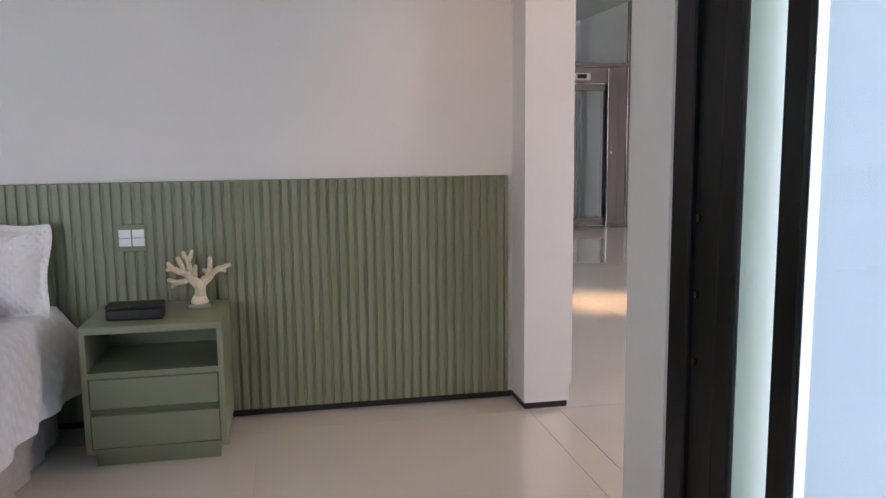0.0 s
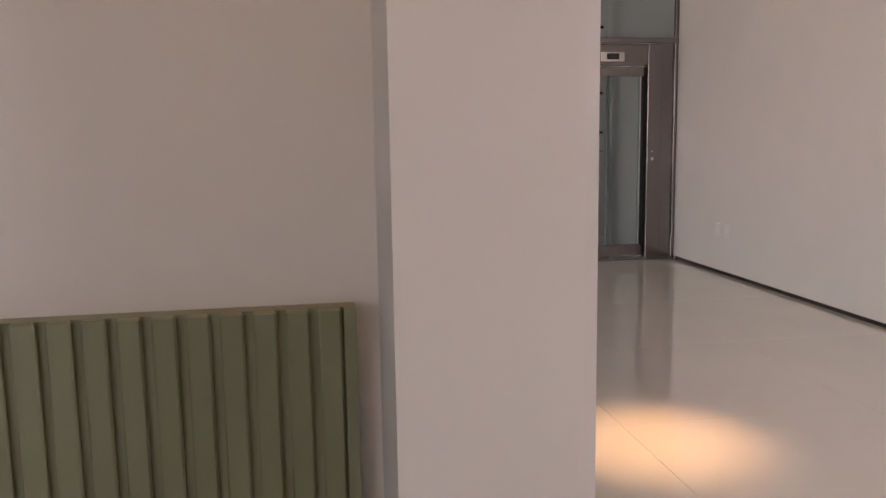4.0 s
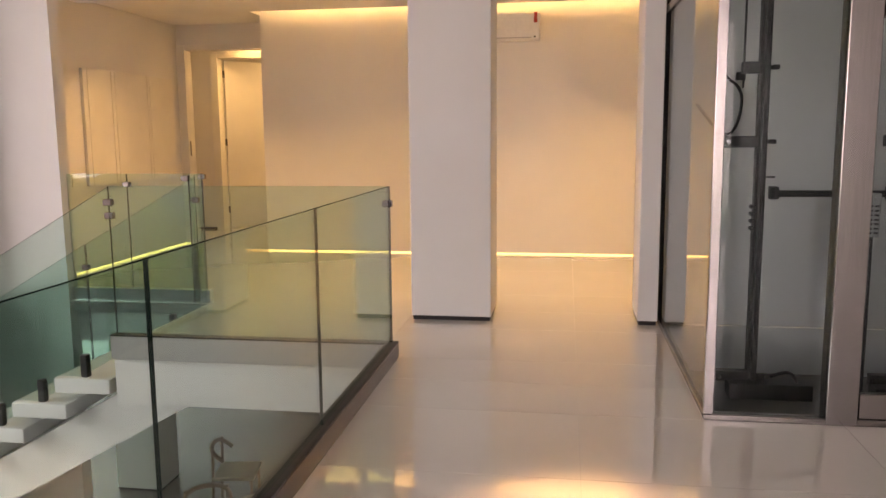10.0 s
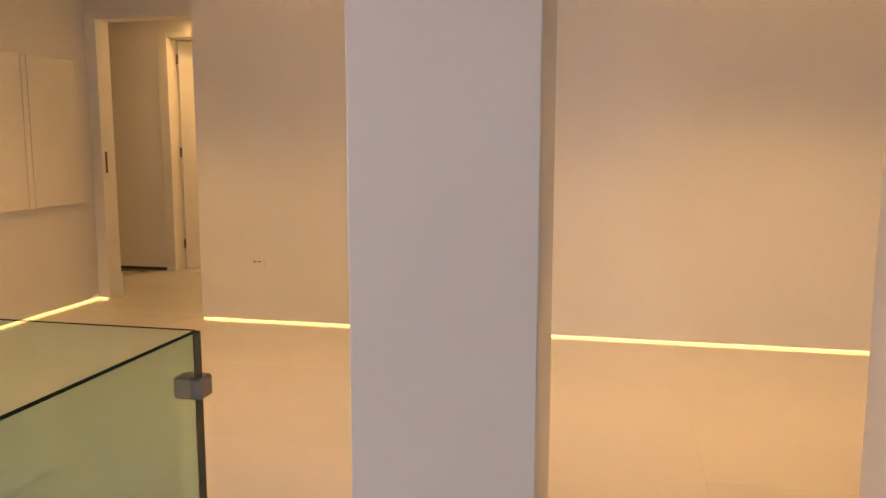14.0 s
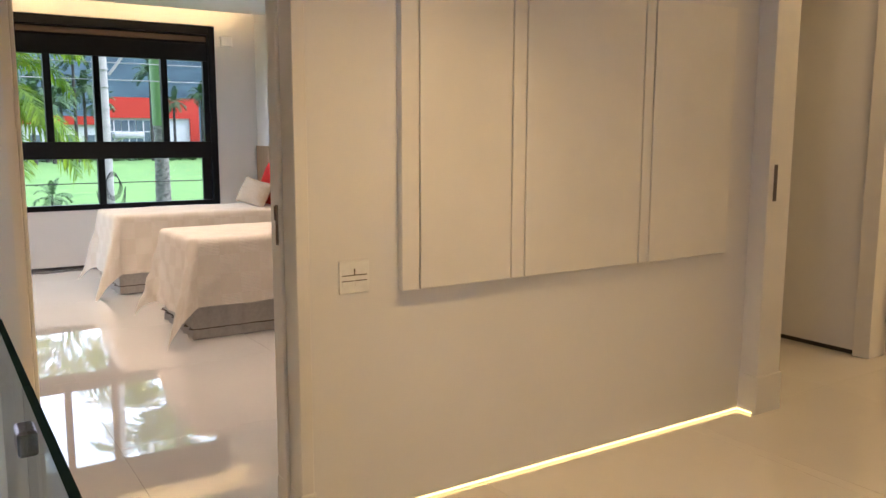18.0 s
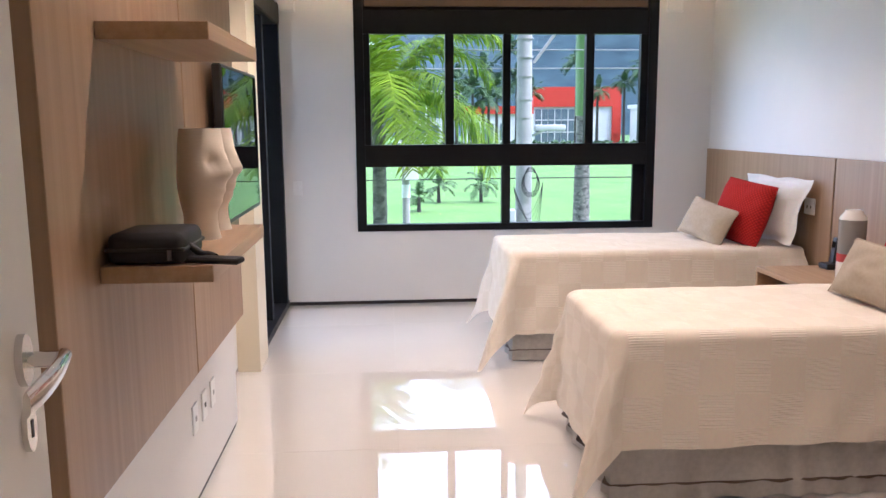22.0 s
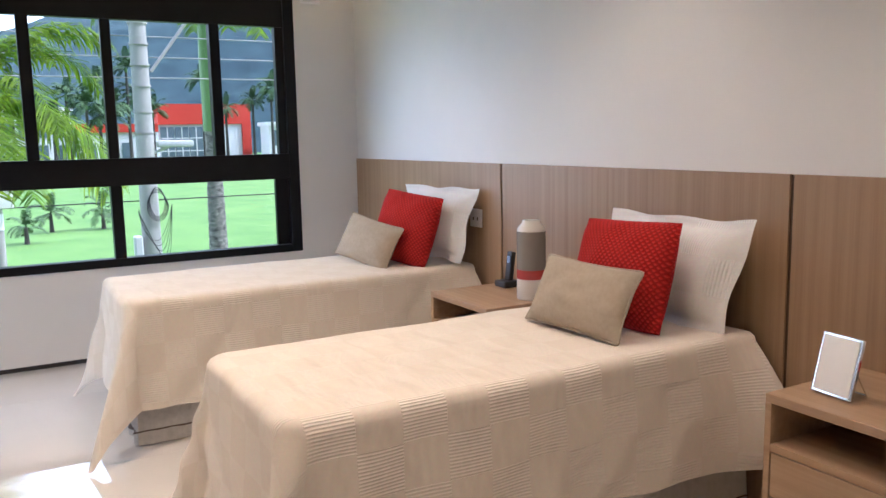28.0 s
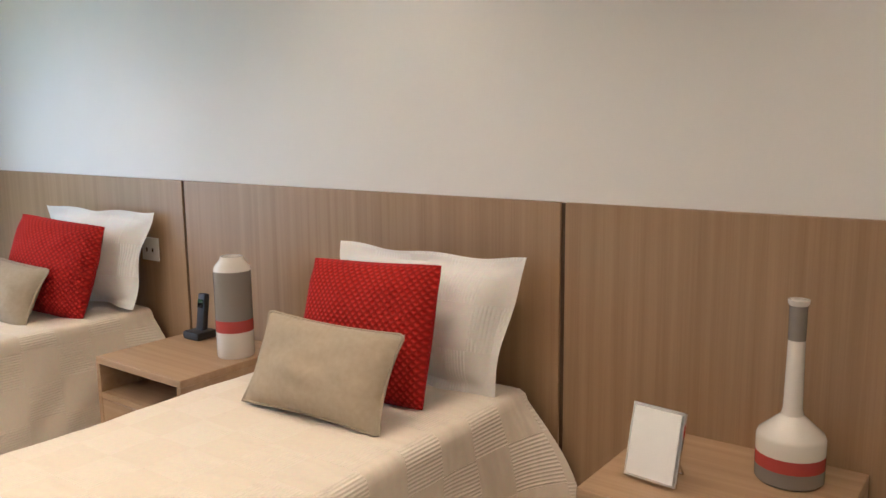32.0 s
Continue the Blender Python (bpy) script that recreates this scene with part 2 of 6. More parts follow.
def knit_cloth(name, colour, scale, strength, rough=0.95, low=0.62):
    """Knitted or quilted cloth with a regular raised pattern; low: shade put into the colour of its hollows."""
    m, nt, p = nodes_of(name, rough, 0, 0.2)
    n, l = nt.nodes, nt.links
    tc, mp = n.new("ShaderNodeTexCoord"), n.new("ShaderNodeMapping")
    mp.inputs["Rotation"].default_value = (0, 0, radians(45))
    l.new(tc.outputs["UV"], mp.inputs[0])
    w1, w2 = n.new("ShaderNodeTexWave"), n.new("ShaderNodeTexWave")
    w1.bands_direction, w2.bands_direction = 'X', 'Y'
    mx = n.new("ShaderNodeMath")
    mx.operation = 'MULTIPLY'
    for w, i in ((w1, 0), (w2, 1)):
        w.inputs["Scale"].default_value = scale
        w.inputs["Distortion"].default_value = 0.6
        l.new(mp.outputs[0], w.inputs["Vector"])
        l.new(w.outputs["Fac"], mx.inputs[i])
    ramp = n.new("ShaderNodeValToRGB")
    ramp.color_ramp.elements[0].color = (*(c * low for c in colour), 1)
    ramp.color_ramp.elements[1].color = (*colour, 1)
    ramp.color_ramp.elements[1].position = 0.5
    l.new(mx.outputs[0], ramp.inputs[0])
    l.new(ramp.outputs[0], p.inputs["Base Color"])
    bp = n.new("ShaderNodeBump")
    bp.inputs["Strength"].default_value, bp.inputs["Distance"].default_value = strength, 0.008
    l.new(mx.outputs[0], bp.inputs["Height"])
    l.new(bp.outputs[0], p.inputs["Normal"])
    return m


def leaf(name, a, b):
    """Palm leaf: mottled green that lets some light through; each leaflet has its own tone."""
    m = mat(name, a, b, 2.2, 0.6, object_random=0.25, spec=0.15)
    nt = m.node_tree
    n, l = nt.nodes, nt.links
    p = n["Principled BSDF"]
    src = p.inputs["Base Color"].links[0].from_socket
    geo, mr, mul = n.new("ShaderNodeNewGeometry"), n.new("ShaderNodeMapRange"), n.new("ShaderNodeMixRGB")
    mr.inputs["To Min"].default_value, mr.inputs["To Max"].default_value = 0.35, 1.25
    mul.blend_type, mul.inputs[0].default_value = 'MULTIPLY', 1
    l.new(geo.outputs["Random Per Island"], mr.inputs[0])
    l.new(src, mul.inputs[1])
    l.new(mr.outputs[0], mul.inputs[2])
    l.new(mul.outputs[0], p.inputs["Base Color"])
    tl, mx = n.new("ShaderNodeBsdfTranslucent"), n.new("ShaderNodeMixShader")
    mx.inputs[0].default_value = 0.42
    l.new(mul.outputs[0], tl.inputs[0])
    l.new(p.outputs[0], mx.inputs[1])
    l.new(tl.outputs[0], mx.inputs[2])
    l.new(mx.outputs[0], n["Material Output"].inputs["Surface"])
    return m


def sheer(name, colour):
    """Thin cloth that lets daylight through."""
    m, nt, p = nodes_of(name, 0.9, 0, 0.1)
    p.inputs["Base Color"].default_value = (*colour, 1)
    tl, mx = nt.nodes.new("ShaderNodeBsdfTranslucent"), nt.nodes.new("ShaderNodeMixShader")
    tl.inputs[0].default_value = (*colour, 1)
    mx.inputs[0].default_value = 0.7
    nt.links.new(p.outputs[0], mx.inputs[1])
    nt.links.new(tl.outputs[0], mx.inputs[2])
    nt.links.new(mx.outputs[0], nt.nodes["Material Output"].inputs["Surface"])
    return m


M_WALL = mat("wall_paint", (0.74, 0.73, 0.72), (0.71, 0.70, 0.69), 2.0, 0.6, 0, 0.05, 160)
M_CEIL = mat("ceiling_paint", (0.80, 0.79, 0.78), None, 2.0, 0.7, 0, 0.04, 160)
M_TILE = mat("porcelain_tile", (0.70, 0.665, 0.61), (0.67, 0.635, 0.58), 1.6, 0.02, 0, 0.0, 60, rvar=0.008, object_random=0.03, spec=1.0)
_p = M_TILE.node_tree.nodes["Principled BSDF"]
_p.inputs["Coat Weight"].default_value, _p.inputs["Coat Roughness"].default_value, _p.inputs["Coat IOR"].default_value = 0.8, 0.012, 1.6
M_GROUT = mat("grout", (0.40, 0.38, 0.35), None, 30, 0.8)
M_BLACKGAP = mat("black_skirting", (0.02, 0.018, 0.018), None, 20, 0.5)
M_GREEN = mat("sage_lacquer", (0.215, 0.235, 0.150), (0.20, 0.22, 0.14), 5, 0.38, 0, 0.02, 200, object_random=0.05)
M_GREENSHADE = mat("sage_lacquer_shade", (0.13, 0.14, 0.085), None, 5, 0.5)
M_WHITEPLASTIC = mat("white_plastic", (0.80, 0.80, 0.79), None, 30, 0.3, rvar=0.03)
M_GREYPLASTIC = mat("grey_plastic", (0.45, 0.45, 0.45), None, 30, 0.4)
M_BLACK = mat("black_matt", (0.018, 0.018, 0.019), (0.026, 0.026, 0.027), 25, 0.45, 0, 0.06, 300)
M_BLACKFRAME = mat("black_aluminium", (0.006, 0.006, 0.007), (0.009, 0.009, 0.010), 12, 0.42, spec=0.18)
M_STEEL = mat("brushed_steel", (0.235, 0.215, 0.208), (0.205, 0.188, 0.182), 3, 0.24, 1.0, 0.02, 90, (60, 60, 1.2))
M_CHROME = mat("chrome", (0.72, 0.71, 0.70), None, 8, 0.12, 1.0, rvar=0.04)
M_IRON = mat("dark_painted_iron", (0.018, 0.018, 0.02), (0.03, 0.03, 0.032), 30, 0.5)
M_DOOR = mat("door_lacquer", (0.76, 0.74, 0.70), None, 3, 0.48, 0, 0.03, 120, spec=0.4)
M_OAK_Z = wood("oak_veneer_upright", (0.275, 0.172, 0.092), (0.365, 0.243, 0.140), "z")
M_OAK_X = wood("oak_veneer_lying", (0.33, 0.21, 0.115), (0.43, 0.295, 0.175), "x")
M_OAKDARK = mat("oak_groove", (0.075, 0.045, 0.026), None, 20, 0.7)
M_COVER = coverlet_cloth("cream_coverlet", (0.765, 0.69, 0.585), (0.735, 0.655, 0.545))
M_PILLOWRIB = coverlet_cloth("white_ribbed_cotton", (0.82, 0.81, 0.785), (0.79, 0.775, 0.745))
M_SKIRT = mat("grey_linen_skirt", (0.50, 0.475, 0.435), (0.43, 0.405, 0.37), 40, 0.95, 0, 0.3, 400)
M_WHITECLOTH = mat("white_cotton", (0.80, 0.79, 0.77), (0.76, 0.75, 0.73), 14, 0.95, 0, 0.25, 260, spec=0.2)
M_BEIGECLOTH = mat("beige_linen", (0.40, 0.335, 0.25), (0.36, 0.30, 0.22), 60, 0.95, 0, 0.35, 420, spec=0.2)
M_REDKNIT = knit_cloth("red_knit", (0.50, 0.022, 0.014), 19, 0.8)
# door lacquer of the nib, with warm lamplight put into the colour
M_WARMLACQUER = mat("warm_lit_lacquer", (0.78, 0.70, 0.53), (0.76, 0.68, 0.51), 3, 0.45, 0, 0.03, 120, spec=0.4)
M_NYLON = mat("black_nylon", (0.008, 0.008, 0.009), (0.014, 0.014, 0.015), 40, 0.6, 0, 0.2, 500)
# lighter copy of the brushed steel, bright reflections put into its colour
M_STEELLIT = mat("brushed_steel_lit", (0.56, 0.57, 0.57), (0.50, 0.51, 0.51), 3, 0.30, 1.0, 0.02, 90, (60, 60, 1.2))
M_PILLOWQUILT = knit_cloth("white_quilted_cotton", (0.82, 0.81, 0.81), 13.0, 0.45, 0.95, 0.98)
M_QUILT = knit_cloth("white_quilt", (0.80, 0.79, 0.80), 5.6, 0.7, 0.95, 0.965)
M_BLIND = sheer("blind_cloth", (0.90, 0.92, 0.93))
M_CERAMIC = mat("glazed_cream_ceramic", (0.70, 0.66, 0.60), None, 4, 0.18, 0, 0.0, rvar=0.03)
M_TAUPE = mat("taupe_glaze", (0.225, 0.205, 0.18), None, 4, 0.22)
M_REDGLAZE = mat("red_glaze", (0.42, 0.06, 0.055), None, 4, 0.25)
M_MASK = mat("matt_cream_ceramic", (0.74, 0.66, 0.54), (0.70, 0.62, 0.50), 3, 0.55)
M_CORAL = mat("bleached_coral", (0.70, 0.61, 0.45), (0.60, 0.51, 0.36), 30, 0.9, 0, 0.8, 140)
M_PAPER = mat("white_paper", (0.82, 0.81, 0.78), None, 4, 0.4)
M_TVSCREEN = mat("dark_screen", (0.010, 0.011, 0.014), None, 4, 0.015, rvar=0.0, spec=0.4)
M_GLASS = clear_glass("clear_glass", (0.97, 0.985, 0.98))
M_WINGLASS = clear_glass("window_glass", (0.985, 0.99, 0.985), 0.008)
M_BLUEGLASS = clear_glass("bluish_glass", (0.72, 0.77, 0.83))
M_RAILGLASS = clear_glass("greenish_glass", (0.83, 0.925, 0.895))
M_GLASSRIM = mat("pale_glass_rim", (0.22, 0.34, 0.32), None, 10, 0.15)
M_LIFTGLASS = clear_glass("smoked_lift_glass", (0.79, 0.84, 0.84), 0.012)
M_GLASSEDGE = mat("glass_edge", (0.010, 0.020, 0.017), (0.016, 0.028, 0.024), 10, 0.9, spec=0.0)
M_LED = glow("led_strip", (1.0, 0.62, 0.17), 2.0)
M_LAMPFACE = glow("downlight_face", (1.0, 0.80, 0.50), 6.0)
M_LOWFLOOR = mat("grey_floor", (0.20, 0.19, 0.18), (0.17, 0.16, 0.155), 1.5, 0.12, rvar=0.03)
M_LAWN = mat("mown_grass", (0.070, 0.165, 0.020), (0.120, 0.225, 0.038), 0.35, 0.95, 0, 0.5, 6)
# blue-green base holds the haze of the distance
M_HILL = mat("hazy_wooded_hill", (0.010, 0.030, 0.040), (0.042, 0.080, 0.085), 0.11, 1.0, 0, 1.0, 0.3)
M_CONCRETE = mat("concrete", (0.34, 0.33, 0.31), (0.28, 0.27, 0.255), 5, 0.85, 0, 0.3, 60)
M_FROND = leaf("palm_frond", (0.085, 0.190, 0.005), (0.30, 0.43, 0.016))
M_FRONDFAR = mat("far_palm_frond", (0.03, 0.075, 0.018), (0.06, 0.12, 0.03), 1.0, 0.7, object_random=0.2)
M_TRUNK = mat("palm_trunk", (0.24, 0.225, 0.20), (0.045, 0.042, 0.036), 7, 0.9, 0, 0.6, 18, (1, 1, 1.6))
M_TRUNKFAR = mat("far_palm_trunk", (0.075, 0.068, 0.058), (0.045, 0.04, 0.035), 2, 0.9)
M_CROWNSHAFT = mat("green_crownshaft", (0.12, 0.22, 0.06), None, 3, 0.5)
M_REDWALL = mat("red_render", (0.55, 0.045, 0.022), None, 0.6, 0.8)
M_WHITEWALL = mat("white_render", (0.74, 0.74, 0.74), None, 0.6, 0.8)
M_FARGLASS = mat("tinted_window", (0.10, 0.14, 0.17), (0.16, 0.2, 0.23), 0.7, 0.12)
M_WIRE = mat("black_cable", (0.015, 0.015, 0.016), None, 20, 0.6)


# ---- building helpers ----
def bx(bm, x0, x1, y0, y1, z0, z1, bevel=0.0, segs=1):
    r = bmesh.ops.create_cube(bm, size=1.0, matrix=Matrix.Translation(((x0 + x1) / 2, (y0 + y1) / 2, (z0 + z1) / 2)) @ Matrix.Diagonal((abs(x1 - x0), abs(y1 - y0), abs(z1 - z0), 1)))
    if bevel:
        es = list({e for v in r["verts"] for e in v.link_edges})
        bmesh.ops.bevel(bm, geom=es, offset=bevel, segments=segs, profile=0.6, affect='EDGES')
    return bm


def cyl(bm, x, y, z0, z1, r0, r1=None, n=20):
    r1 = r0 if r1 is None else r1
    bmesh.ops.create_cone(bm, cap_ends=True, segments=n, radius1=r0, radius2=r1, depth=z1 - z0, matrix=Matrix.Translation((x, y, (z0 + z1) / 2)))
    return bm


def rod(bm, a, b, r, n=10, r2=None):
    a, b = Vector(a), Vector(b)
    d = b - a
    m = Matrix.Translation((a + b) / 2) @ d.to_track_quat('Z', 'Y').to_matrix().to_4x4()
    bmesh.ops.create_cone(bm, cap_ends=True, segments=n, radius1=r, radius2=r if r2 is None else r2, depth=d.length, matrix=m)
    return bm


def lathe(bm, profile, n=32, x=0.0, y=0.0, z=0.0):
    rings = []
    for r, h in profile:
        rings.append([bm.verts.new((x + r * math.cos(2 * math.pi * i / n), y + r * math.sin(2 * math.pi * i / n), z + h)) for i in range(n)])
    for a, b in zip(rings, rings[1:]):
        for i in range(n):
            bm.faces.new((a[i], a[(i + 1) % n], b[(i + 1) % n], b[i]))
    bm.faces.new(rings[0][::-1])
    bm.faces.new(rings[-1])
    return bm


def to_mesh(name, bm, material, smooth=None):
    me = bpy.data.meshes.new(name)
    bmesh.ops.recalc_face_normals(bm, faces=bm.faces[:])
    bm.to_mesh(me)
    bm.free()
    me.materials.append(material)
    if smooth is not None:
        me.shade_smooth()
        me.set_sharp_from_angle(angle=radians(smooth))
    return me


def part(name, bm, material, parent=None, label="", smooth=35):
    ob = new(name, to_mesh(name, bm, material, smooth))
    if parent is not None:
        ob.parent = parent
    if label:
        ob["label"] = label
    return ob


def box(name, x0, x1, y0, y1, z0, z1, material, parent=None, label="", bevel=0.0):
    return part(name, bx(bmesh.new(), x0, x1, y0, y1, z0, z1, bevel), material, parent, label)


def thing(name, label, category, group="", at=(0, 0, 0)):
    ob = new(name)
    ob.empty_display_size = 0.1
    ob.location = at
    return tagged(ob, label, category, group)


def structure(name, boxes, material, label, category, bevel=0.0):
    bm = bmesh.new()
    for b in boxes:
        bx(bm, *b, bevel)
    return tagged(part(name, bm, material), label, category, kind="structure")


def curve_part(name, pts, r, material, parent=None, label="", cyclic=False):
    cu = bpy.data.curves.new(name, 'CURVE')
    cu.dimensions, cu.bevel_depth, cu.bevel_resolution, cu.resolution_u = '3D', r, 3, 8
    sp = cu.splines.new('NURBS')
    sp.points.add(len(pts) - 1)
    for q, c in zip(sp.points, pts):
        q.co = (*c, 1)
    sp.use_endpoint_u, sp.order_u, sp.use_cyclic_u = True, 3, cyclic
    tmp = bpy.data.objects.new(name, cu)
    me = bpy.data.meshes.new_from_object(tmp)
    bpy.data.objects.remove(tmp)
    me.materials.clear()
    me.materials.append(material)
    me.shade_smooth()
    ob = new(name, me)
    if parent is not None:
        ob.parent = parent
    if label:
        ob["label"] = label
    return ob


def cushion(bm, w, h, t, m, n=22, ear=0.04, seed=0, crease=0.006, flange=0.0, taper=0.0, rounded=0.0):
    """A stuffed cushion of width w, height h and thickness t in the plane xz, moved by m, with UVs; flange: width of a flat limp border; taper: widens the top; rounded: draws the corners in."""
    uv = bm.loops.layers.uv.verify()
    fu, fv = 1 - 2 * flange / w, 1 - 2 * flange / h
    for side in (-1, 1):
        rows = []
        for j in range(n + 1):
            row = []
            for i in range(n + 1):
                u, v = 2 * i / n - 1, 2 * j / n - 1
                pull = (1 - ear * ((1 - v * v) * abs(u) ** 3)) * (1 + taper * v) * (1 - rounded * abs(u * v) ** 4)
                pull2 = (1 - ear * ((1 - u * u) * abs(v) ** 3)) * (1 - rounded * abs(u * v) ** 4)
                iu, iv = min(1.0, abs(u) / fu), min(1.0, abs(v) / fv)
                d = (max(0.0, 1 - iu ** 2) ** 0.55) * (max(0.0, 1 - iv ** 2) ** 0.55)
                w_ = noise.noise(Vector((u * 2.3 + seed, v * 2.3, side * 3 + seed))) * crease * 3 * d
                limp = 0.0
                if flange:
                    out = max(0.0, max(abs(u) - fu, 0) * w / 2, max(abs(v) - fv, 0) * h / 2) / flange
                    limp = out * 0.012 * math.sin(5.5 * u + 4.5 * v + seed) + 0.0015 * side * (1 - out)
                row.append(bm.verts.new(m @ Vector((u * w / 2 * pull, side * (t / 2 * d + w_) + limp, v * h / 2 * pull2 + (0.005 * math.sin(7 * u + seed) * abs(v) ** 4 if flange else 0)))))
            rows.append(row)
        for j in range(n):
            for i in range(n):
                q = (rows[j][i], rows[j][i + 1], rows[j + 1][i + 1], rows[j + 1][i])
                f = bm.faces.new(q if side < 0 else q[::-1])
                for lp in f.loops:
                    for (jj, ii) in ((j, i), (j, i + 1), (j + 1, i + 1), (j + 1, i)):
                        if rows[jj][ii] is lp.vert:
                            lp[uv].uv = (ii / n * w, jj / n * h)
    bmesh.ops.remove_doubles(bm, verts=bm.verts[:], dist=0.0006)
    return bm


def cushion_rim(w, h, m, ear, n=9):
    """Points round the seam of a cushion."""
    pts = []
    for k in range(4 * n):
        side, f = divmod(k, n)
        a = 2 * f / n - 1
        u, v = ((a, -1), (1, a), (-a, 1), (-1, -a))[side]
        pts.append(m @ Vector((u * w / 2 * (1 - ear * (1 - v * v) * abs(u) ** 3), 0, v * h / 2 * (1 - ear * (1 - u * u) * abs(v) ** 3))))
    return pts


def drape(bm, x0, x1, y0, y1, top, drop, n=0.035, flare=0.16, fold=0.018, seed=0, foot_drop=0.0, corner=0.09, edge=0.035, stand=(0.32, 0.32)):
    """A bedspread over a bed whose foot is at y0: soft top, rounded edges and corners, sides and foot that hang with folds; the cloth left over at a corner stands out as a pointed flap."""
    uv = bm.loops.layers.uv.verify()
    arc = edge * math.pi / 2
    lead = corner - edge + arc - edge
    ix0, ix1, iy0 = x0 + corner, x1 - corner, y0 + corner
    ax0, ax1, ay0 = ix0 - lead - drop, ix1 + lead + drop, iy0 - lead - (foot_drop or drop)
    nx, ny = int((ax1 - ax0) / n), int((y1 - ay0) / n)
    grid = []
    for j in range(ny + 1):
        row = []
        for i in range(nx + 1):
            a, b = ax0 + (ax1 - ax0) * i / nx, ay0 + (y1 - ay0) * j / ny
            cx, cy = min(max(a, ix0), ix1), max(b, iy0)
            p, q = a - cx, b - cy
            e = math.hypot(p, q)
            z = top + 0.006 * noise.noise(Vector((a * 2.6, b * 2.6, seed))) + 0.003 * noise.noise(Vector((a * 9, b * 7, seed)))
            if e > 0:
                t = e - (corner - edge)
                s = max(0.0, t - arc)
                th = math.atan2(abs(q), abs(p))
                lift = 0.0
                if p and q:
                    lift = stand[p > 0] * s * max(0.0, math.sin(2 * th)) ** 1.3
                    th += (math.pi / 4 - th) * 0.45 * min(1.0, s / 0.2)
                around = a + b * 1.3
                ripple = fold * min(1.0, s / 0.25) * math.sin(around * 15 + seed + 1.7 * math.sin(around * 4.1))
                bulge = 0.17 * math.sin(min(1.0, s / 0.46) * math.pi * 0.8) * math.exp(-max(0.0, y1 - cy) / 0.16) if p and not q else 0.0
                if t <= 0:
                    out, fall = e, 0.0
                elif t < arc:
                    out, fall = corner - edge + edge * math.sin(t / edge), edge * (1 - math.cos(t / edge))
                else:
                    out, fall = corner, edge + math.sqrt(max(0.0, s * s - lift * lift)) * 0.98
                out += flare * s * (0.45 + s) + ripple + lift + bulge
                cx += math.copysign(math.cos(th), p) * out if p else 0.0
                cy += math.copysign(math.sin(th), q) * out if q else 0.0
                z -= fall
            row.append((bm.verts.new((cx, cy, max(z, 0.012))), a, b))
        grid.append(row)
    for j in range(ny):
        for i in range(nx):
            c = (grid[j][i], grid[j][i + 1], grid[j + 1][i + 1], grid[j + 1][i])
            f = bm.faces.new([k[0] for k in c])
            look_up = {k[0]: (k[1], k[2]) for k in c}
            for lp in f.loops:
                lp[uv].uv = look_up[lp.vert]
    return bm


def wall_plate(name, centre, w, h, face, label, keys=(), material=None, category="switch plate", key_material=None):
    """A switch or socket plate on a wall. face: the axis and sign it faces. keys: (u, v, w, h) of the raised keys, from its centre."""
    t = thing(name, label, category)
    cx, cy, cz = centre
    ax, sg = face[1], 1 if face[0] == "+" else -1

    def slab(nm, u, v, ww, hh, d0, d1, m, bev):
        if ax == "x":
            return box(nm, cx + sg * d0, cx + sg * d1, cy + u - ww / 2, cy + u + ww / 2, cz + v - hh / 2, cz + v + hh / 2, m, t, "", bev)
        return box(nm, cx + u - ww / 2, cx + u + ww / 2, cy + sg * d0, cy + sg * d1, cz + v - hh / 2, cz + v + hh / 2, m, t, "", bev)

    slab("plate", 0, 0, w, h, 0.0, 0.008, material or M_WHITEPLASTIC, 0.002)
    for u, v, kw, kh in keys:
        slab("key", u, v, kw, kh, 0.008, 0.011, key_material or M_WHITEPLASTIC, 0.001)
    return t


# ---- structure: gallery, lounge, stair void ----
G = 0.03  # shadow gap under the walls


def skirting(name, boxes):
    return structure(name, boxes, M_BLACKGAP, "thin black recessed skirting at the foot of the walls", "baseboard")


structure("floor_slab", [(-0.50, 3.2, -9.9, -1.86, -0.36, -0.012), (-0.50, 1.20, -1.86, -1.02, -0.36, -0.012), (-2.30, 1.20, -1.02, 0.44, -0.36, -0.012), (1.20, 3.2, 0.10, 0.44, -0.36, -0.012), (2.87, 3.2, -1.86, 0.10, -0.42, 0.028), (-6.2, 3.2, 0.44, 7.6, -0.36, -0.012),
                         (-6.2, -0.50, -13.6, -8.3, -0.36, -0.012), (-11.2, -6.2, -0.2, 3.9, -0.36, -0.012)], M_WHITEWALL, "white concrete floor slab under the tiles", "floor")
structure("wall_gallery_east", [(2.87, 3.07, -9.9, 3.25, G, 3.0)], M_WALL, "plain white painted gallery wall", "wall")
structure("wall_lounge_north", [(-2.90, 3.07, 3.25, 3.45, G, 2.95), (-2.90, -2.72, 3.45, 5.31, G, 2.95)], M_WALL, "white lounge wall washed by warm cove light", "wall")
structure("wall_corridor", [(-6.2, -4.45, 5.31, 5.46, G, 2.95), (-3.50, -2.72, 5.31, 5.46, G, 2.95), (-4.45, -3.50, 5.31, 5.46, 2.46, 2.95)], M_WALL, "white corridor wall beside the bathroom door", "wall")
structure("wall_bathroom", [
                            (-5.6, -2.4, 7.5, 7.65, 0, 2.95), (-5.75, -5.6, 5.4, 7.65, 0, 2.95), (-2.4, -2.25, 5.4, 7.65, 0, 2.95), (-6.35, -6.2, 3.96, 5.4, 0, 2.95)], M_WALL, "white bathroom wall behind the half open door", "wall")
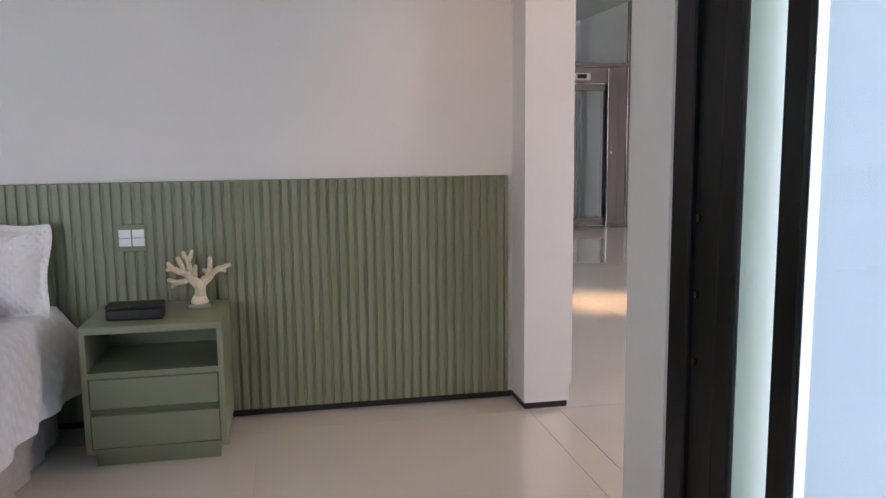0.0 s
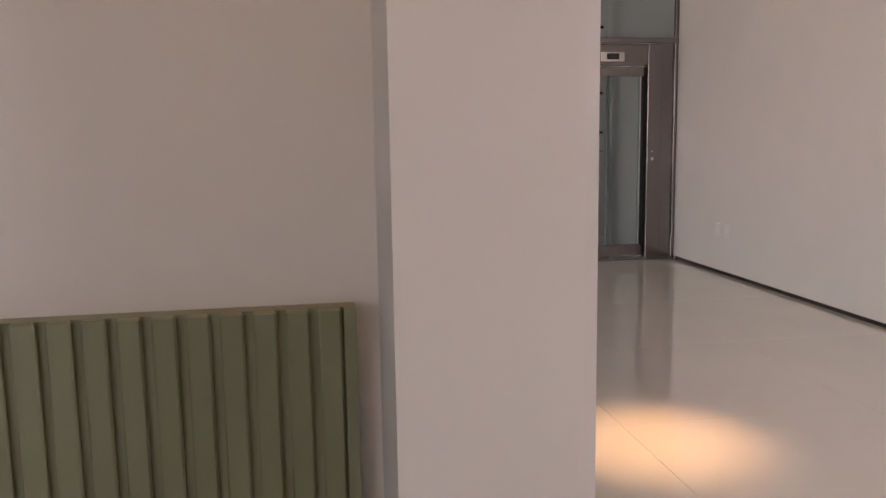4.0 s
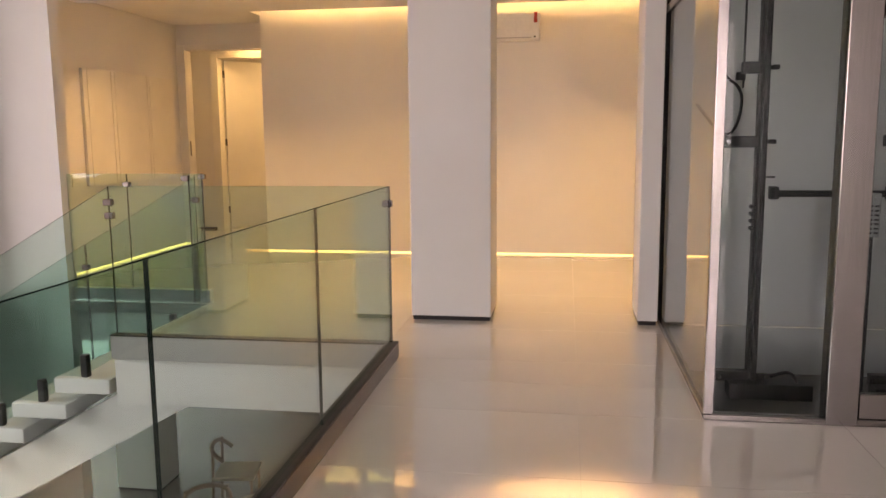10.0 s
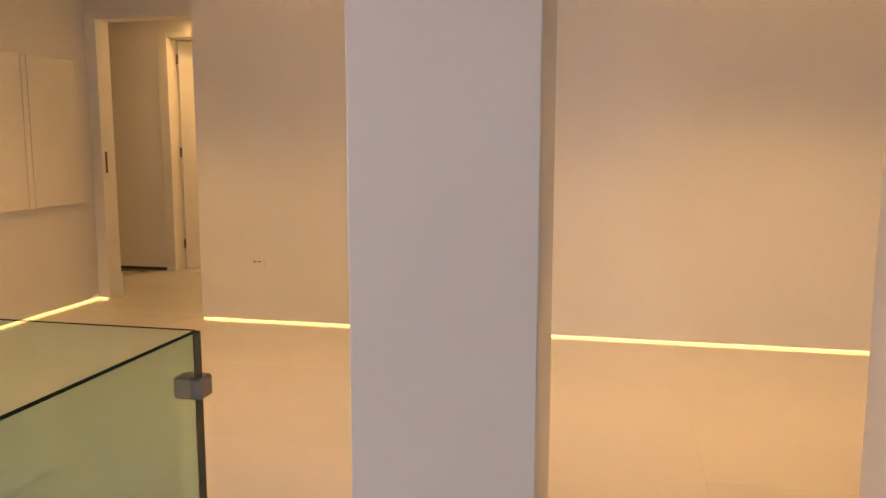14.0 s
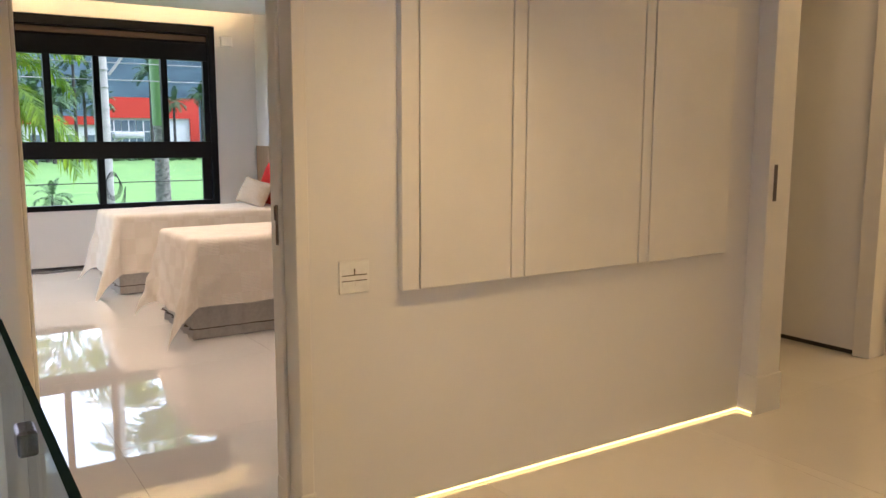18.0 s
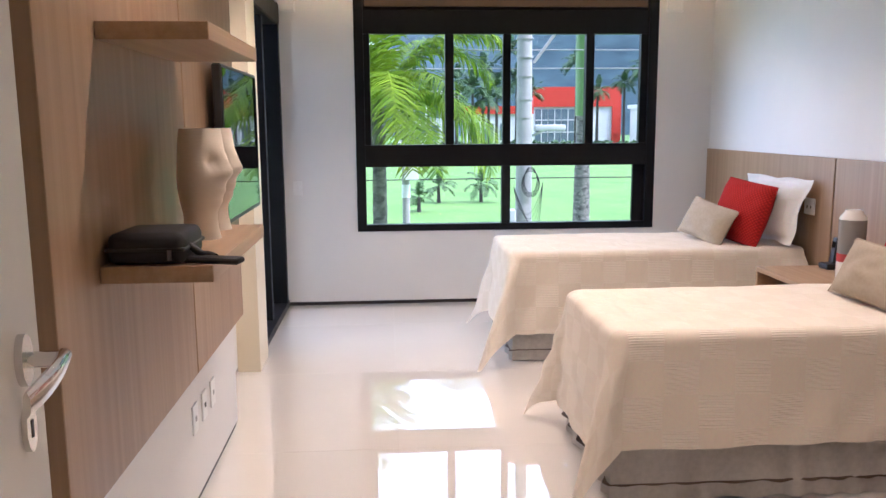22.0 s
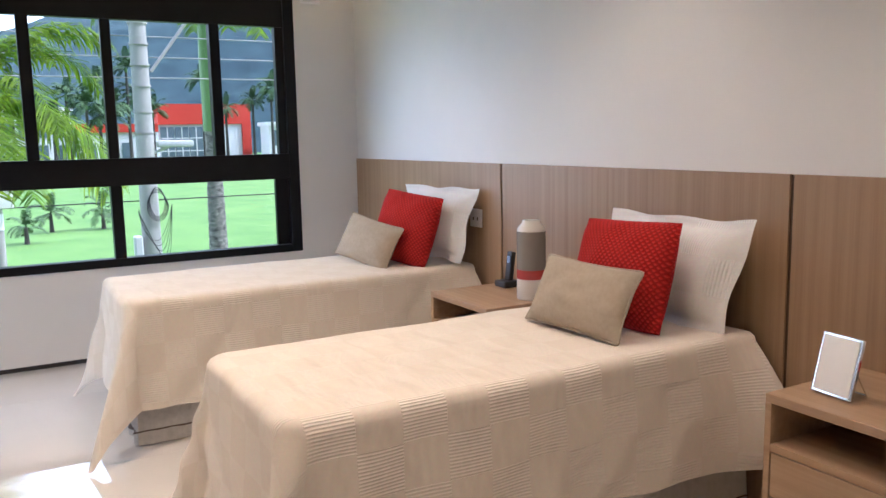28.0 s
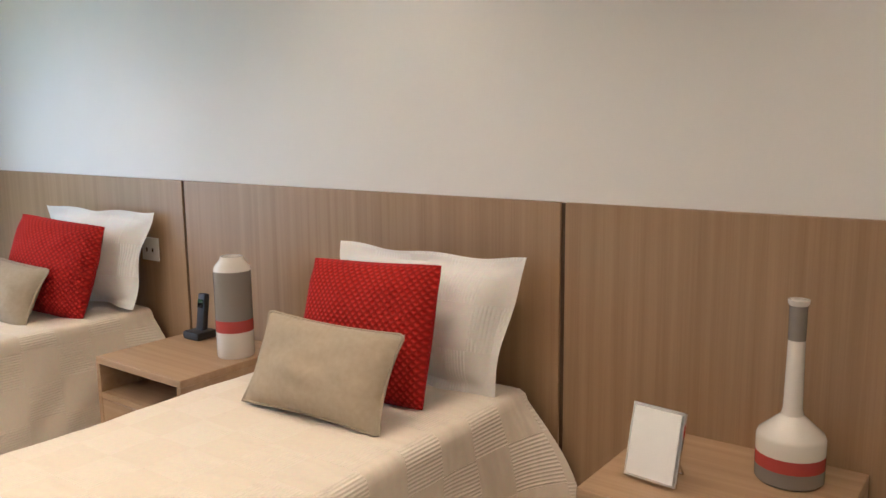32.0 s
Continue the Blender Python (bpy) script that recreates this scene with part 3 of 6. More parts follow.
structure("wall_lounge_west", [(-4.37, -4.185, 1.40, 3.80, G, 2.95), (-4.37, -4.185, 0.42, 1.40, 2.46, 2.95), (-4.37, -4.185, 0.42, 0.445, 0.0, 2.46)], M_WALL, "white lounge wall with the bedroom doorway", "wall")
structure("wall_alcove", [
                               (-6.2, -4.10, 3.80, 3.96, 2.42, 2.95), (-6.2, -4.40, 3.80, 3.96, G, 2.42), (-4.10, -2.90, 3.80, 3.96, 2.42, 2.95)], M_WALL, "white wall above the corridor opening", "wall")
structure("wall_stair_north", [(-4.185, -3.50, 0.33, 0.46, -3.06, 2.95), (-8.2, -4.40, -0.20, 0.0, -3.06, 2.95), (-4.37, -4.185, -0.2, 0.42, -3.06, 0), (-4.37, -4.185, 0.0, 0.42, 0.0, 2.95)], M_WALL, "white wall beside the stairs", "wall")
structure("beam", [(-3.30, 2.87, 0.02, 0.44, 2.375, 2.95)], M_WALL, "white painted ceiling beam on the column", "beam")
structure("ceiling_gallery", [(-0.40, 3.07, -9.9, 0.0, 2.95, 3.1), (-8.2, -0.40, -8.1, 0.44, 2.96, 3.1)], M_CEIL, "white plaster gallery ceiling", "ceiling")
structure("ceiling_lounge", [(-4.4, 3.07, 0.44, 2.96, 2.66, 2.74), (-4.185, -2.90, 2.96, 3.80, 2.66, 2.74), (-6.2, -2.2, 3.8, 7.6, 2.70, 2.78), (-6.2, 3.2, 0.44, 7.6, 2.955, 3.1)], M_CEIL, "white lounge ceiling with a light cove", "ceiling")
skirting("baseboard_gallery", [(2.880, 2.95, -9.9, 3.2, 0, G), (-2.88, 2.95, 3.40, 3.44, 0, 0.02), (-6.2, -4.46, 5.32, 5.44, 0, G)])

# column and pier
column = thing("column", "square white painted column on a black recessed foot", "column")
box("shaft", -0.575, 0.0, 0.0, 0.48, 0.03, 2.95, M_WALL, column, "", 0.004)
box("foot", -0.565, -0.01, 0.01, 0.47, 0.0, 0.03, M_BLACKGAP, column, "black recessed foot")
pier = thing("pier", "narrow white painted pier beside the glass lift", "column")
box("shaft", 1.02, 1.155, 0.0, 0.48, 0.03, 2.95, M_WALL, pier, "", 0.004)
box("foot", 1.03, 1.145, 0.01, 0.47, 0.0, 0.03, M_BLACKGAP, pier, "black recessed foot")

# LED strips let into the wall feet
for x0, x1, y0, y1, z0, z1, z2 in ((-2.89, 2.86, 3.248, 3.262, 0.003, 0.012, G), (-4.197, -4.183, 1.402, 3.79, 0.003, 0.013, G), (-4.183, -4.10, 3.776, 3.788, 0.003, 0.013, G)):
    led = thing("led_strip", "glowing warm LED strip let into the wall foot", "light strip", "LED strips")
    box("diffuser", x0, x1, y0, y1, z0, z1, M_LED, led)
    box("profile", x0 - 0.001, x1 - 0.001, y0 + 0.001, y1, z1, z2, M_WALL, led, "white painted cover strip")
    box("base", x0 - 0.001, x1 - 0.001, y0 + 0.001, y1, 0.0, z0, M_WALL, led)

# casings of the doorways in the lounge's west wall
def casing(name, label, boxes, foot=()):
    t = tagged(new(name), label, "door frame", kind="structure")
    for nm, b in boxes:
        box(nm, *b, M_DOOR, t, "", 0.003)
    for b in foot:
        box("plinth_block", *b, M_DOOR, t, "", 0.003)
    return t


casing("door_frame_1", "off-white lacquered door casing of the twin bedroom",
       [("jamb", (-4.39, -4.165, 1.352, 1.40, 0.0, 2.46)), ("jamb", (-4.39, -4.165, 0.445, 0.540, 0.0, 2.46)), ("stop", (-4.30, -4.17, 0.540, 0.552, 0.0, 2.38)), ("head", (-4.39, -4.165, 0.540, 1.352, 2.38, 2.46)), ("stop", (-4.31, -4.27, 1.337, 1.352, 0.0, 2.38))],
       [(-4.395, -4.158, 1.350, 1.404, 0.0, 0.15)])
casing("door_frame_2", "off-white lacquered door casing of the corridor",
       [("jamb", (-4.20, -4.085, 3.79, 3.97, 0.0, 2.42)), ("head", (-4.085, -2.88, 3.79, 3.97, 2.36, 2.42))], [(-4.205, -4.075, 3.78, 3.98, 0.0, 0.20)])
casing("door_frame_3", "off-white lacquered door casing of the bathroom",
       [("jamb", (-4.45, -4.34, 5.29, 5.48, 0.0, 2.46)), ("jamb", (-3.56, -3.50, 5.29, 5.48, 0.0, 2.46)), ("head", (-4.34, -3.56, 5.29, 5.48, 2.40, 2.46))])


def door_leaf(name, hinge, angle, width, height, label, hinge_z, plate=None):
    """A hinged leaf that lies along +x from its hinge before it is turned."""
    t = thing(name, label, "door", "", hinge)
    t.rotation_euler = (0, 0, radians(angle))
    box("leaf", 0.006, width, -0.035, 0.0, 0.012, height, M_DOOR, t, "", 0.003)
    for z in hinge_z:
        h = box("hinge", -0.006, 0.012, -0.032, 0.004, z - 0.05, z + 0.05, M_STEEL, t, "dark steel butt hinge")
        part("knuckle", cyl(bmesh.new(), 0.0, 0.006, z - 0.05, z + 0.05, 0.007, n=10), M_STEEL, h)
        if plate:
            px, py = plate
            leafp = part("hinge_plate", bx(bmesh.new(), px - 0.075, px, py - 0.003, py, z - 0.046, z + 0.046, 0.001), M_STEEL, t, "brushed steel hinge plate with four screws")
            for k in range(4):
                sx, sz = px - 0.020 - 0.034 * (k % 2), z - 0.024 + 0.048 * (k // 2)
                part("screw", rod(bmesh.new(), (sx, py - 0.0045, sz), (sx, py - 0.001, sz), 0.0045, 10), M_CHROME, leafp)
    for side in (-1, 1):
        y = 0.0 if side > 0 else -0.035
        hd = part("door_handle", rod(bmesh.new(), (width - 0.07, y, 1.212), (width - 0.07, y + side * 0.05, 1.212), 0.011, 14), M_CHROME, t, "satin chrome lever handle")
        bm = bmesh.new()
        prev = None
        for k in range(9):
            u = k / 8
            c = Vector((width - 0.062 - 0.135 * u, y + side * (0.052 + 0.010 * math.sin(u * 3.1)), 1.214 - 0.020 * u * u))
            hz, hy = 0.010 + 0.007 * math.sin(u * 2.2), 0.010 - 0.0055 * u
            ring = [bm.verts.new((c.x, c.y + hy * math.cos(a * math.pi / 5), c.z + hz * math.sin(a * math.pi / 5))) for a in range(10)]
            if prev:
                for a in range(10):
                    bm.faces.new((prev[a], prev[a - 9], ring[a - 9], ring[a]))
            else:
                bm.faces.new(ring)
            prev = ring
        bm.faces.new(prev[::-1])
        bmesh.ops.recalc_face_normals(bm, faces=bm.faces)
        part("lever", bm, M_CHROME, hd, "", 60)
        bm = rod(bmesh.new(), (0, 0, 0), (0, side * 0.010, 0), 0.024, 24)
        for v in bm.verts:
            v.co = Vector((width - 0.07 + v.co.x * 0.8, y + v.co.y, 1.212 + v.co.z * 1.45))
        part("rose", bm, M_CHROME, hd)
        bm = rod(bmesh.new(), (0, 0, 0), (0, side * 0.008, 0), 0.022, 24)
        for v in bm.verts:
            v.co = Vector((width - 0.07 + v.co.x * 0.75, y + v.co.y, 1.120 + v.co.z * 1.45))
        kp = part("keyhole_plate", bm, M_CHROME, t, "oval chrome keyhole plate")
        part("keyhole", bx(bmesh.new(), width - 0.073, width - 0.067, min(y + side * 0.007, y + side * 0.009), max(y + side * 0.007, y + side * 0.009), 1.108, 1.132), M_BLACKGAP, kp)
    box("lock_plate", width - 0.002, width + 0.002, -0.028, -0.008, 1.06, 1.26, M_STEEL, t)
    return t


door_leaf("bathroom_door", (-4.33, 5.46, 0), 48, 0.76, 2.38, "off-white lacquered bathroom door standing half open", (0.27, 1.24, 2.20))
door_leaf("bedroom_door", (-4.395, 0.480, 0), 183.5, 0.86, 2.36, "off-white lacquered bedroom door standing wide open", (0.27, 1.18, 2.15), (-0.008, -0.0585))

for _n, _x, _y, _z in (("corridor", -4.084, 3.84, 1.18), ("bedroom", -4.33, 1.334, 1.17)):
    sp = thing("strike_plate", "steel strike plate let into the white door jamb", "strike plate")
    if _n == "corridor":
        box("plate", _x, _x + 0.004, _y - 0.012, _y + 0.012, _z - 0.09, _z + 0.09, M_STEEL, sp)
    else:
        box("plate", -4.303, -4.283, 1.3345, 1.3375, 1.03, 1.17, M_STEEL, sp)
        box("lip", -4.315, -4.303, 1.3335, 1.3375, 1.115, 1.165, M_STEEL, sp, "bent steel lip")

# white wall panel with battens
panel = thing("wall_panel", "large white lacquered wall panel of upright boards with narrow grooves", "wall panel")
box("board", -4.186, -4.160, 1.757, 3.573, 0.847, 1.998, M_DOOR, panel, "", 0.003)
for _a, _b in ((1.755, 1.826), (1.834, 2.250), (2.258, 2.318), (2.326, 2.968), (2.976, 3.030), (3.038, 3.575)):
    box("panel_strip", -4.160, -4.148, _a, _b, 0.845, 2.0, M_DOOR, panel, "", 0.002)
_sw = wall_plate("light_switch", (-4.185, 1.575, 0.911), 0.118, 0.118, "+x", "white double light switch plate on the lounge wall", ((-0.026, 0.018, 0.046, 0.018), (0.026, 0.018, 0.046, 0.018), (-0.026, -0.024, 0.046, 0.018), (0.026, -0.024, 0.046, 0.018)))
for _u, _v, _w, _h in ((0, 0.018, 0.005, 0.024), (-0.026, 0.0065, 0.046, 0.003), (0.026, 0.0065, 0.046, 0.003), (-0.026, -0.0135, 0.046, 0.003), (0.026, -0.0135, 0.046, 0.003)):
    box("gap", -4.1772, -4.1755, 1.575 + _u - _w / 2, 1.575 + _u + _w / 2, 0.911 + _v - _h / 2, 0.911 + _v + _h / 2, M_OAKDARK, _sw, "dark gap between the keys")
wall_plate("wall_socket", (-2.43, 3.25, 0.45), 0.118, 0.078, "-y", "white double wall socket on the lounge wall", ((-0.02, 0.012, 0.026, 0.008), (0.02, 0.012, 0.026, 0.008)), M_WALL, "wall socket", M_OAKDARK)
for _y in (-2.725, -2.885):
    wall_plate("wall_socket", (2.87, _y, 0.39), 0.078, 0.118, "-x", "slim white wall socket plate on the gallery wall", ((0, 0, 0.03, 0.03),), None, "wall socket")

# air conditioner
ac = thing("air_conditioner", "white split air conditioner with a red ribbon tag", "air conditioner")
part("body", bx(bmesh.new(), -0.62, 0.225, 3.05, 3.25, 2.30, 2.58, 0.02, 3), M_WHITEPLASTIC, ac)
box("flap", -0.58, 0.14, 3.046, 3.052, 2.315, 2.325, M_GREYPLASTIC, ac, "grey outlet slot")
box("badge", 0.165, 0.185, 3.044, 3.05, 2.32, 2.335, M_BLACK, ac)
box("ribbon_tag", 0.165, 0.20, 3.040, 3.048, 2.47, 2.575, M_REDGLAZE, ac, "dark red ribbon tag")

# ceiling downlights
def downlight(x, y, z, label):
    t = thing("downlight", label, "downlight", "ceiling downlights")
    part("rim", lathe(bmesh.new(), ((0.045, 0.0), (0.055, 0.0), (0.055, -0.006), (0.045, -0.004)), 20, x, y, z), M_WHITEPLASTIC, t)
    part("lens", cyl(bmesh.new(), x, y, z - 0.003, z - 0.001, 0.043), M_LAMPFACE, t, "glowing warm lens")


for _x, _y in ((0.60, -3.02), (0.58, -4.06), (0.66, -6.37)):
    downlight(_x, _y, 2.95, "small round warm downlight in the gallery ceiling")
downlight(-0.80, -9.0, 2.95, "small round warm downlight added out of view in the green bedroom ceiling")
for _x, _y in ((-6.1, 2.6), (-7.3, 1.7), (-7.6, 2.8), (-8.75, 0.8), (-9.3, 2.4), (-6.5, 0.95)):
    downlight(_x, _y, 2.74, "small round warm downlight in the bedroom ceiling")
for _x, _y in ((-1.4, 1.8), (0.64, 1.8), (1.54, 1.8), (-3.2, 1.8)):
    downlight(_x, _y, 2.66, "small round warm downlight in the lounge ceiling")

# ---- glass balustrade of the void ----
def glass_pane(name, a, b, z0, z1, parent, z0b=None, z1b=None, thick=0.012, material=None):
    """An upright pane between two plan points, with dark green edges."""
    z0b, z1b = z0 if z0b is None else z0b, z1 if z1b is None else z1b
    d = (Vector((*b, 0)) - Vector((*a, 0))).normalized()
    nrm = Vector((-d.y, d.x, 0)) * thick / 2
    bm = bmesh.new()
    ps = [(a, z0), (b, z0b), (b, z1b), (a, z1)]
    v = [[bm.verts.new(Vector((p[0], p[1], z)) + s * nrm) for p, z in ps] for s in (-1, 1)]
    bm.faces.new(v[0])
    bm.faces.new(v[1][::-1])
    pane = part(name, bm, material or M_RAILGLASS, parent, "", None)
    bm = bmesh.new()
    v = [[bm.verts.new(Vector((p[0], p[1], z)) + s * nrm) for p, z in ps] for s in (-1, 1)]
    for i in range(4):
        bm.faces.new((v[0][i], v[0][(i + 1) % 4], v[1][(i + 1) % 4], v[1][i]))
    part("edge", bm, M_GLASSEDGE, pane, "dark green polished edge", None)
    pane.visible_shadow = False
    return pane


def clamp(x, y, z, parent, along="x"):
    a, b = (0.028, 0.02) if along == "x" else (0.02, 0.028)
    return part("clamp", bx(bmesh.new(), x - a, x + a, y - b, y + b, z - 0.02, z + 0.02, 0.004), M_STEEL, parent, "small steel glass clamp")


rail = thing("gallery_balustrade", "green-tinted glass balustrade on a steel channel", "balustrade")
RY = [-1.02, -2.415, -3.775, -5.12, -6.48, -7.84]
for _a, _b in zip(RY, RY[1:]):
    glass_pane("pane", (-0.50, _a - 0.001), (-0.50, _b + 0.001), 0.05, 1.03, rail, thick=0.013)
glass_pane("pane", (-0.507, -1.02), (-2.27, -1.02), 0.05, 1.03, rail, thick=0.010)
clamp(-2.27, -1.02, 0.93, rail)
clamp(-0.51, -1.025, 0.93, rail)
part("channel", bx(bmesh.new(), -0.535, -0.465, -8.10, -0.985, -0.06, 0.09, 0.004), M_STEEL, rail, "brushed steel base channel")
part("channel", bx(bmesh.new(), -2.30, -0.535, -1.055, -0.985, -0.06, 0.09, 0.004), M_STEELLIT, rail, "brushed steel base channel")

part("gasket", bx(bmesh.new(), -0.534, -0.466, -8.10, -0.986, 0.09, 0.099), M_BLACKGAP, rail, "black rubber gasket")
part("gasket", bx(bmesh.new(), -2.30, -0.535, -1.054, -0.986, 0.09, 0.099), M_BLACKGAP, rail, "black rubber gasket")
stair = thing("staircase", "white floating stair treads with glass guards", "staircase")
for _i in range(16):
    _x, _z = -2.36 - 0.32 * _i, -0.215 - 0.18 * _i
    part("tread", bx(bmesh.new(), _x - 0.39, _x, -1.0, 0.28, _z - 0.10, _z, 0.006), M_WHITEWALL, stair)
part("stringer", bx(bmesh.new(), -2.30, -2.28, -1.0, 0.28, -0.36, -0.05), M_WHITEWALL, stair)
# sloping soffit under the treads
_bm = bmesh.new()
_s = [_bm.verts.new(c) for c in ((-2.30, -0.86, -0.30), (-2.30, 0.22, -0.30), (-7.6, 0.22, -3.26), (-7.6, -0.86, -3.26), (-1.80, -0.86, -0.36), (-1.80, 0.22, -0.36), (-7.1, 0.22, -3.30), (-7.1, -0.86, -3.30))]
for _f in ((0, 1, 2, 3), (4, 7, 6, 5), (0, 4, 5, 1), (3, 2, 6, 7), (0, 3, 7, 4), (1, 5, 6, 2)):
    _bm.faces.new([_s[k] for k in _f])
part("soffit", _bm, M_WHITEWALL, stair)
guard = thing("stair_guard", "sloping green-tinted glass guard on steel spigots", "balustrade")
for _y in (-0.95, 0.24):
    for _k in range(4):
        _xa, _xb = -2.31 - 0.96 * _k, -2.31 - 0.96 * (_k + 1) + 0.01
        _za, _zb = -0.06 - 0.54 * _k, -0.06 - 0.54 * (_k + 1)
        glass_pane("pane", (_xa, _y), (_xb, _y), _za, _za + 1.08, guard, _zb, _zb + 1.08)
        clamp(_xa, _y, _za + 0.90, guard)
    for _i in range(12):
        _x, _z = -2.55 - 0.32 * _i, -0.215 - 0.18 * _i
        part("spigot", bx(bmesh.new(), _x - 0.025, _x + 0.025, _y - 0.025, _y + 0.025, _z, _z + 0.15, 0.006), M_BLACK, guard, "square glass spigot")
landing_rail = thing("landing_balustrade", "green-tinted glass balustrade beside the landing", "balustrade")
glass_pane("pane", (-2.335, 0.42), (-2.975, 0.42), 0.05, 1.035, landing_rail)
glass_pane("pane", (-2.98, 0.42), (-3.50, 0.42), 0.05, 1.035, landing_rail)
glass_pane("pane", (-2.33, 0.41), (-2.33, 0.18), 0.05, 1.035, landing_rail)
clamp(-2.335, 0.42, 1.01, landing_rail)
clamp(-2.36, 0.19, 1.01, landing_rail)
clamp(-2.978, 0.42, 0.95, landing_rail)
part("channel", bx(bmesh.new(), -3.50, -2.30, 0.385, 0.455, -0.10, 0.10, 0.004), M_STEELLIT, landing_rail, "brushed steel base channel")

# ---- lower storey seen through the glass ----
structure("floor_lower", [(-8.6, 3.2, -9.0, 7.6, -3.2, -3.06)], M_LOWFLOOR, "polished grey floor of the storey below", "floor")
structure("wall_void", [(-8.4, -8.2, -8.3, -7.7, -3.06, 3.0), (-8.4, -8.2, -1.5, 0.0, -3.06, 3.0), (-8.4, -8.2, -7.7, -1.5, 2.75, 3.0), (-8.4, -8.2, -7.7, -1.5, -3.06, 0.6), (3.0, 3.2, -9.0, 7.6, -3.06, -0.36), (-8.4, 3.2, 7.4, 7.6, -3.06, -0.36), (-8.4, -0.40, -8.25, -8.12, -3.06, 3.0), (-8.4, 3.2, -9.1, -8.9, -3.06, -0.36)], M_WALL, "plain white wall around the stair void", "wall")
# window out of view, added so that daylight reaches the gallery from the void
vw = tagged(new("window_void"), "tall window added out of view in the stair void, black aluminium frames", "window", kind="structure")
for _y in (-7.7, -6.15, -4.6, -3.05, -1.56):
    box("mullion", -8.34, -8.24, _y, _y + 0.06, 0.6, 2.75, M_BLACKFRAME, vw)
for _y in (-7.64, -6.09, -4.54, -2.99):
    part("pane", bx(bmesh.new(), -8.30, -8.29, _y, _y + 1.48, 0.6, 2.75), M_GLASS, vw).visible_shadow = False
dark = thing("dark_partition", "dark grey partition in the storey below", "partition")
box("board", -3.9, 1.8, 6.2, 6.3, -3.06, -0.4, mat("charcoal_panel", (0.05, 0.048, 0.046), None, 3, 0.4), dark)

M_CHAIRWOOD = wood("walnut_chair", (0.16, 0.085, 0.045), (0.27, 0.16, 0.09), "z")


def low_chair(at, turn):
    t = thing("dining_chair", "brown wooden dining chair with a curved backrest on the floor below", "chair", "dining chairs", at)
    t.rotation_euler = (0, 0, radians(turn))
    part("seat", bx(bmesh.new(), -0.24, 0.24, -0.24, 0.24, 0.42, 0.47, 0.02, 2), M_BEIGECLOTH, t, "pale upholstered seat")
    for x in (-0.21, 0.21):
        part("leg", rod(bmesh.new(), (x, -0.21, 0.0), (x, -0.20, 0.44), 0.017, 8), M_CHAIRWOOD, t)
        part("leg", rod(bmesh.new(), (x, 0.25, 0.0), (x, 0.22, 0.80), 0.018, 8), M_CHAIRWOOD, t)
    curve_part("backrest", ((-0.23, 0.10, 0.66), (-0.24, 0.20, 0.74), (-0.12, 0.27, 0.80), (0.12, 0.27, 0.80), (0.24, 0.20, 0.74), (0.23, 0.10, 0.66)), 0.026, M_CHAIRWOOD, t)


lcol = thing("lower_column", "square white column in the storey below", "column")
box("shaft", -5.0, -4.42, 3.24, 3.72, -3.03, -0.36, M_WALL, lcol, "", 0.004)
box("foot", -4.99, -4.43, 3.25, 3.71, -3.06, -3.03, M_BLACKGAP, lcol, "black recessed foot")
low_chair((-3.0, 1.6, -3.06), 30)
low_chair((-2.1, 2.6, -3.06), 200)
low_chair((-3.3, 3.0, -3.06), 100)
ltable = thing("dining_table", "round pale dining table on the floor below", "table", "", (-2.2, 1.4, -3.06))
part("tabletop", cyl(bmesh.new(), 0, 0, 0.71, 0.75, 0.6, n=40), M_BEIGECLOTH, ltable)
part("stem", cyl(bmesh.new(), 0, 0, 0.03, 0.71, 0.05), M_CHAIRWOOD, ltable)
part("foot", cyl(bmesh.new(), 0, 0, 0.0, 0.03, 0.3, 0.28), M_CHAIRWOOD, ltable)
art = thing("framed_picture", "white framed abstract picture leaning on the dark partition", "picture", "", (-1.6, 6.18, -2.2))
box("frame", -0.45, 0.45, -0.03, 0.0, -0.8, 0.7, M_WHITEPLASTIC, art)
box("canvas", -0.40, 0.40, -0.034, -0.03, -0.75, 0.65, mat("abstract_canvas", (0.45, 0.45, 0.45), (0.05, 0.05, 0.05), 3.0, 0.7), art, "grey blotched canvas")
lplant = thing("potted_palm", "leafy potted palm on the floor below", "plant", "", (-4.0, 0.0, -3.06))
part("pot", lathe(bmesh.new(), ((0.16, 0.0), (0.22, 0.40), (0.23, 0.42), (0.20, 0.42), (0.19, 0.36)), 24), M_TAUPE, lplant, "taupe pot")
part("stem", rod(bmesh.new(), (0, 0, 0.35), (0.02, 0.0, 0.95), 0.03, 8, 0.02), M_TRUNK, lplant)
_rg = random.Random(9)
for _i in range(15):
    _az, _d = _i * 2.4, Vector((math.cos(_i * 2.4) * 0.6, math.sin(_i * 2.4) * 0.6, _rg.uniform(0.4, 1.0))).normalized()
    _v, _f, _p = [], [], Vector((0.02, 0, 0.95))
    _side = Vector((-math.sin(_az), math.cos(_az), 0))
    for _s in range(12):
        _q = _p + _d * 0.06
        for _sg in (-1, 1):
            _b = len(_v)
            _v += [_p, _p + _d * 0.035, _p + _side * _sg * 0.20 * math.sin(0.3 + _s * 0.22) + _d * 0.12]
            _f.append((_b, _b + 1, _b + 2))
        _p, _d = _q, (_d - Vector((0, 0, 0.09))).normalized()
    _me = bpy.data.meshes.new("frond")
    _me.from_pydata([tuple(c) for c in _v], [], _f)
    _me.materials.append(M_FRONDFAR)
    _o = new("frond", _me)
    _o.parent = lplant

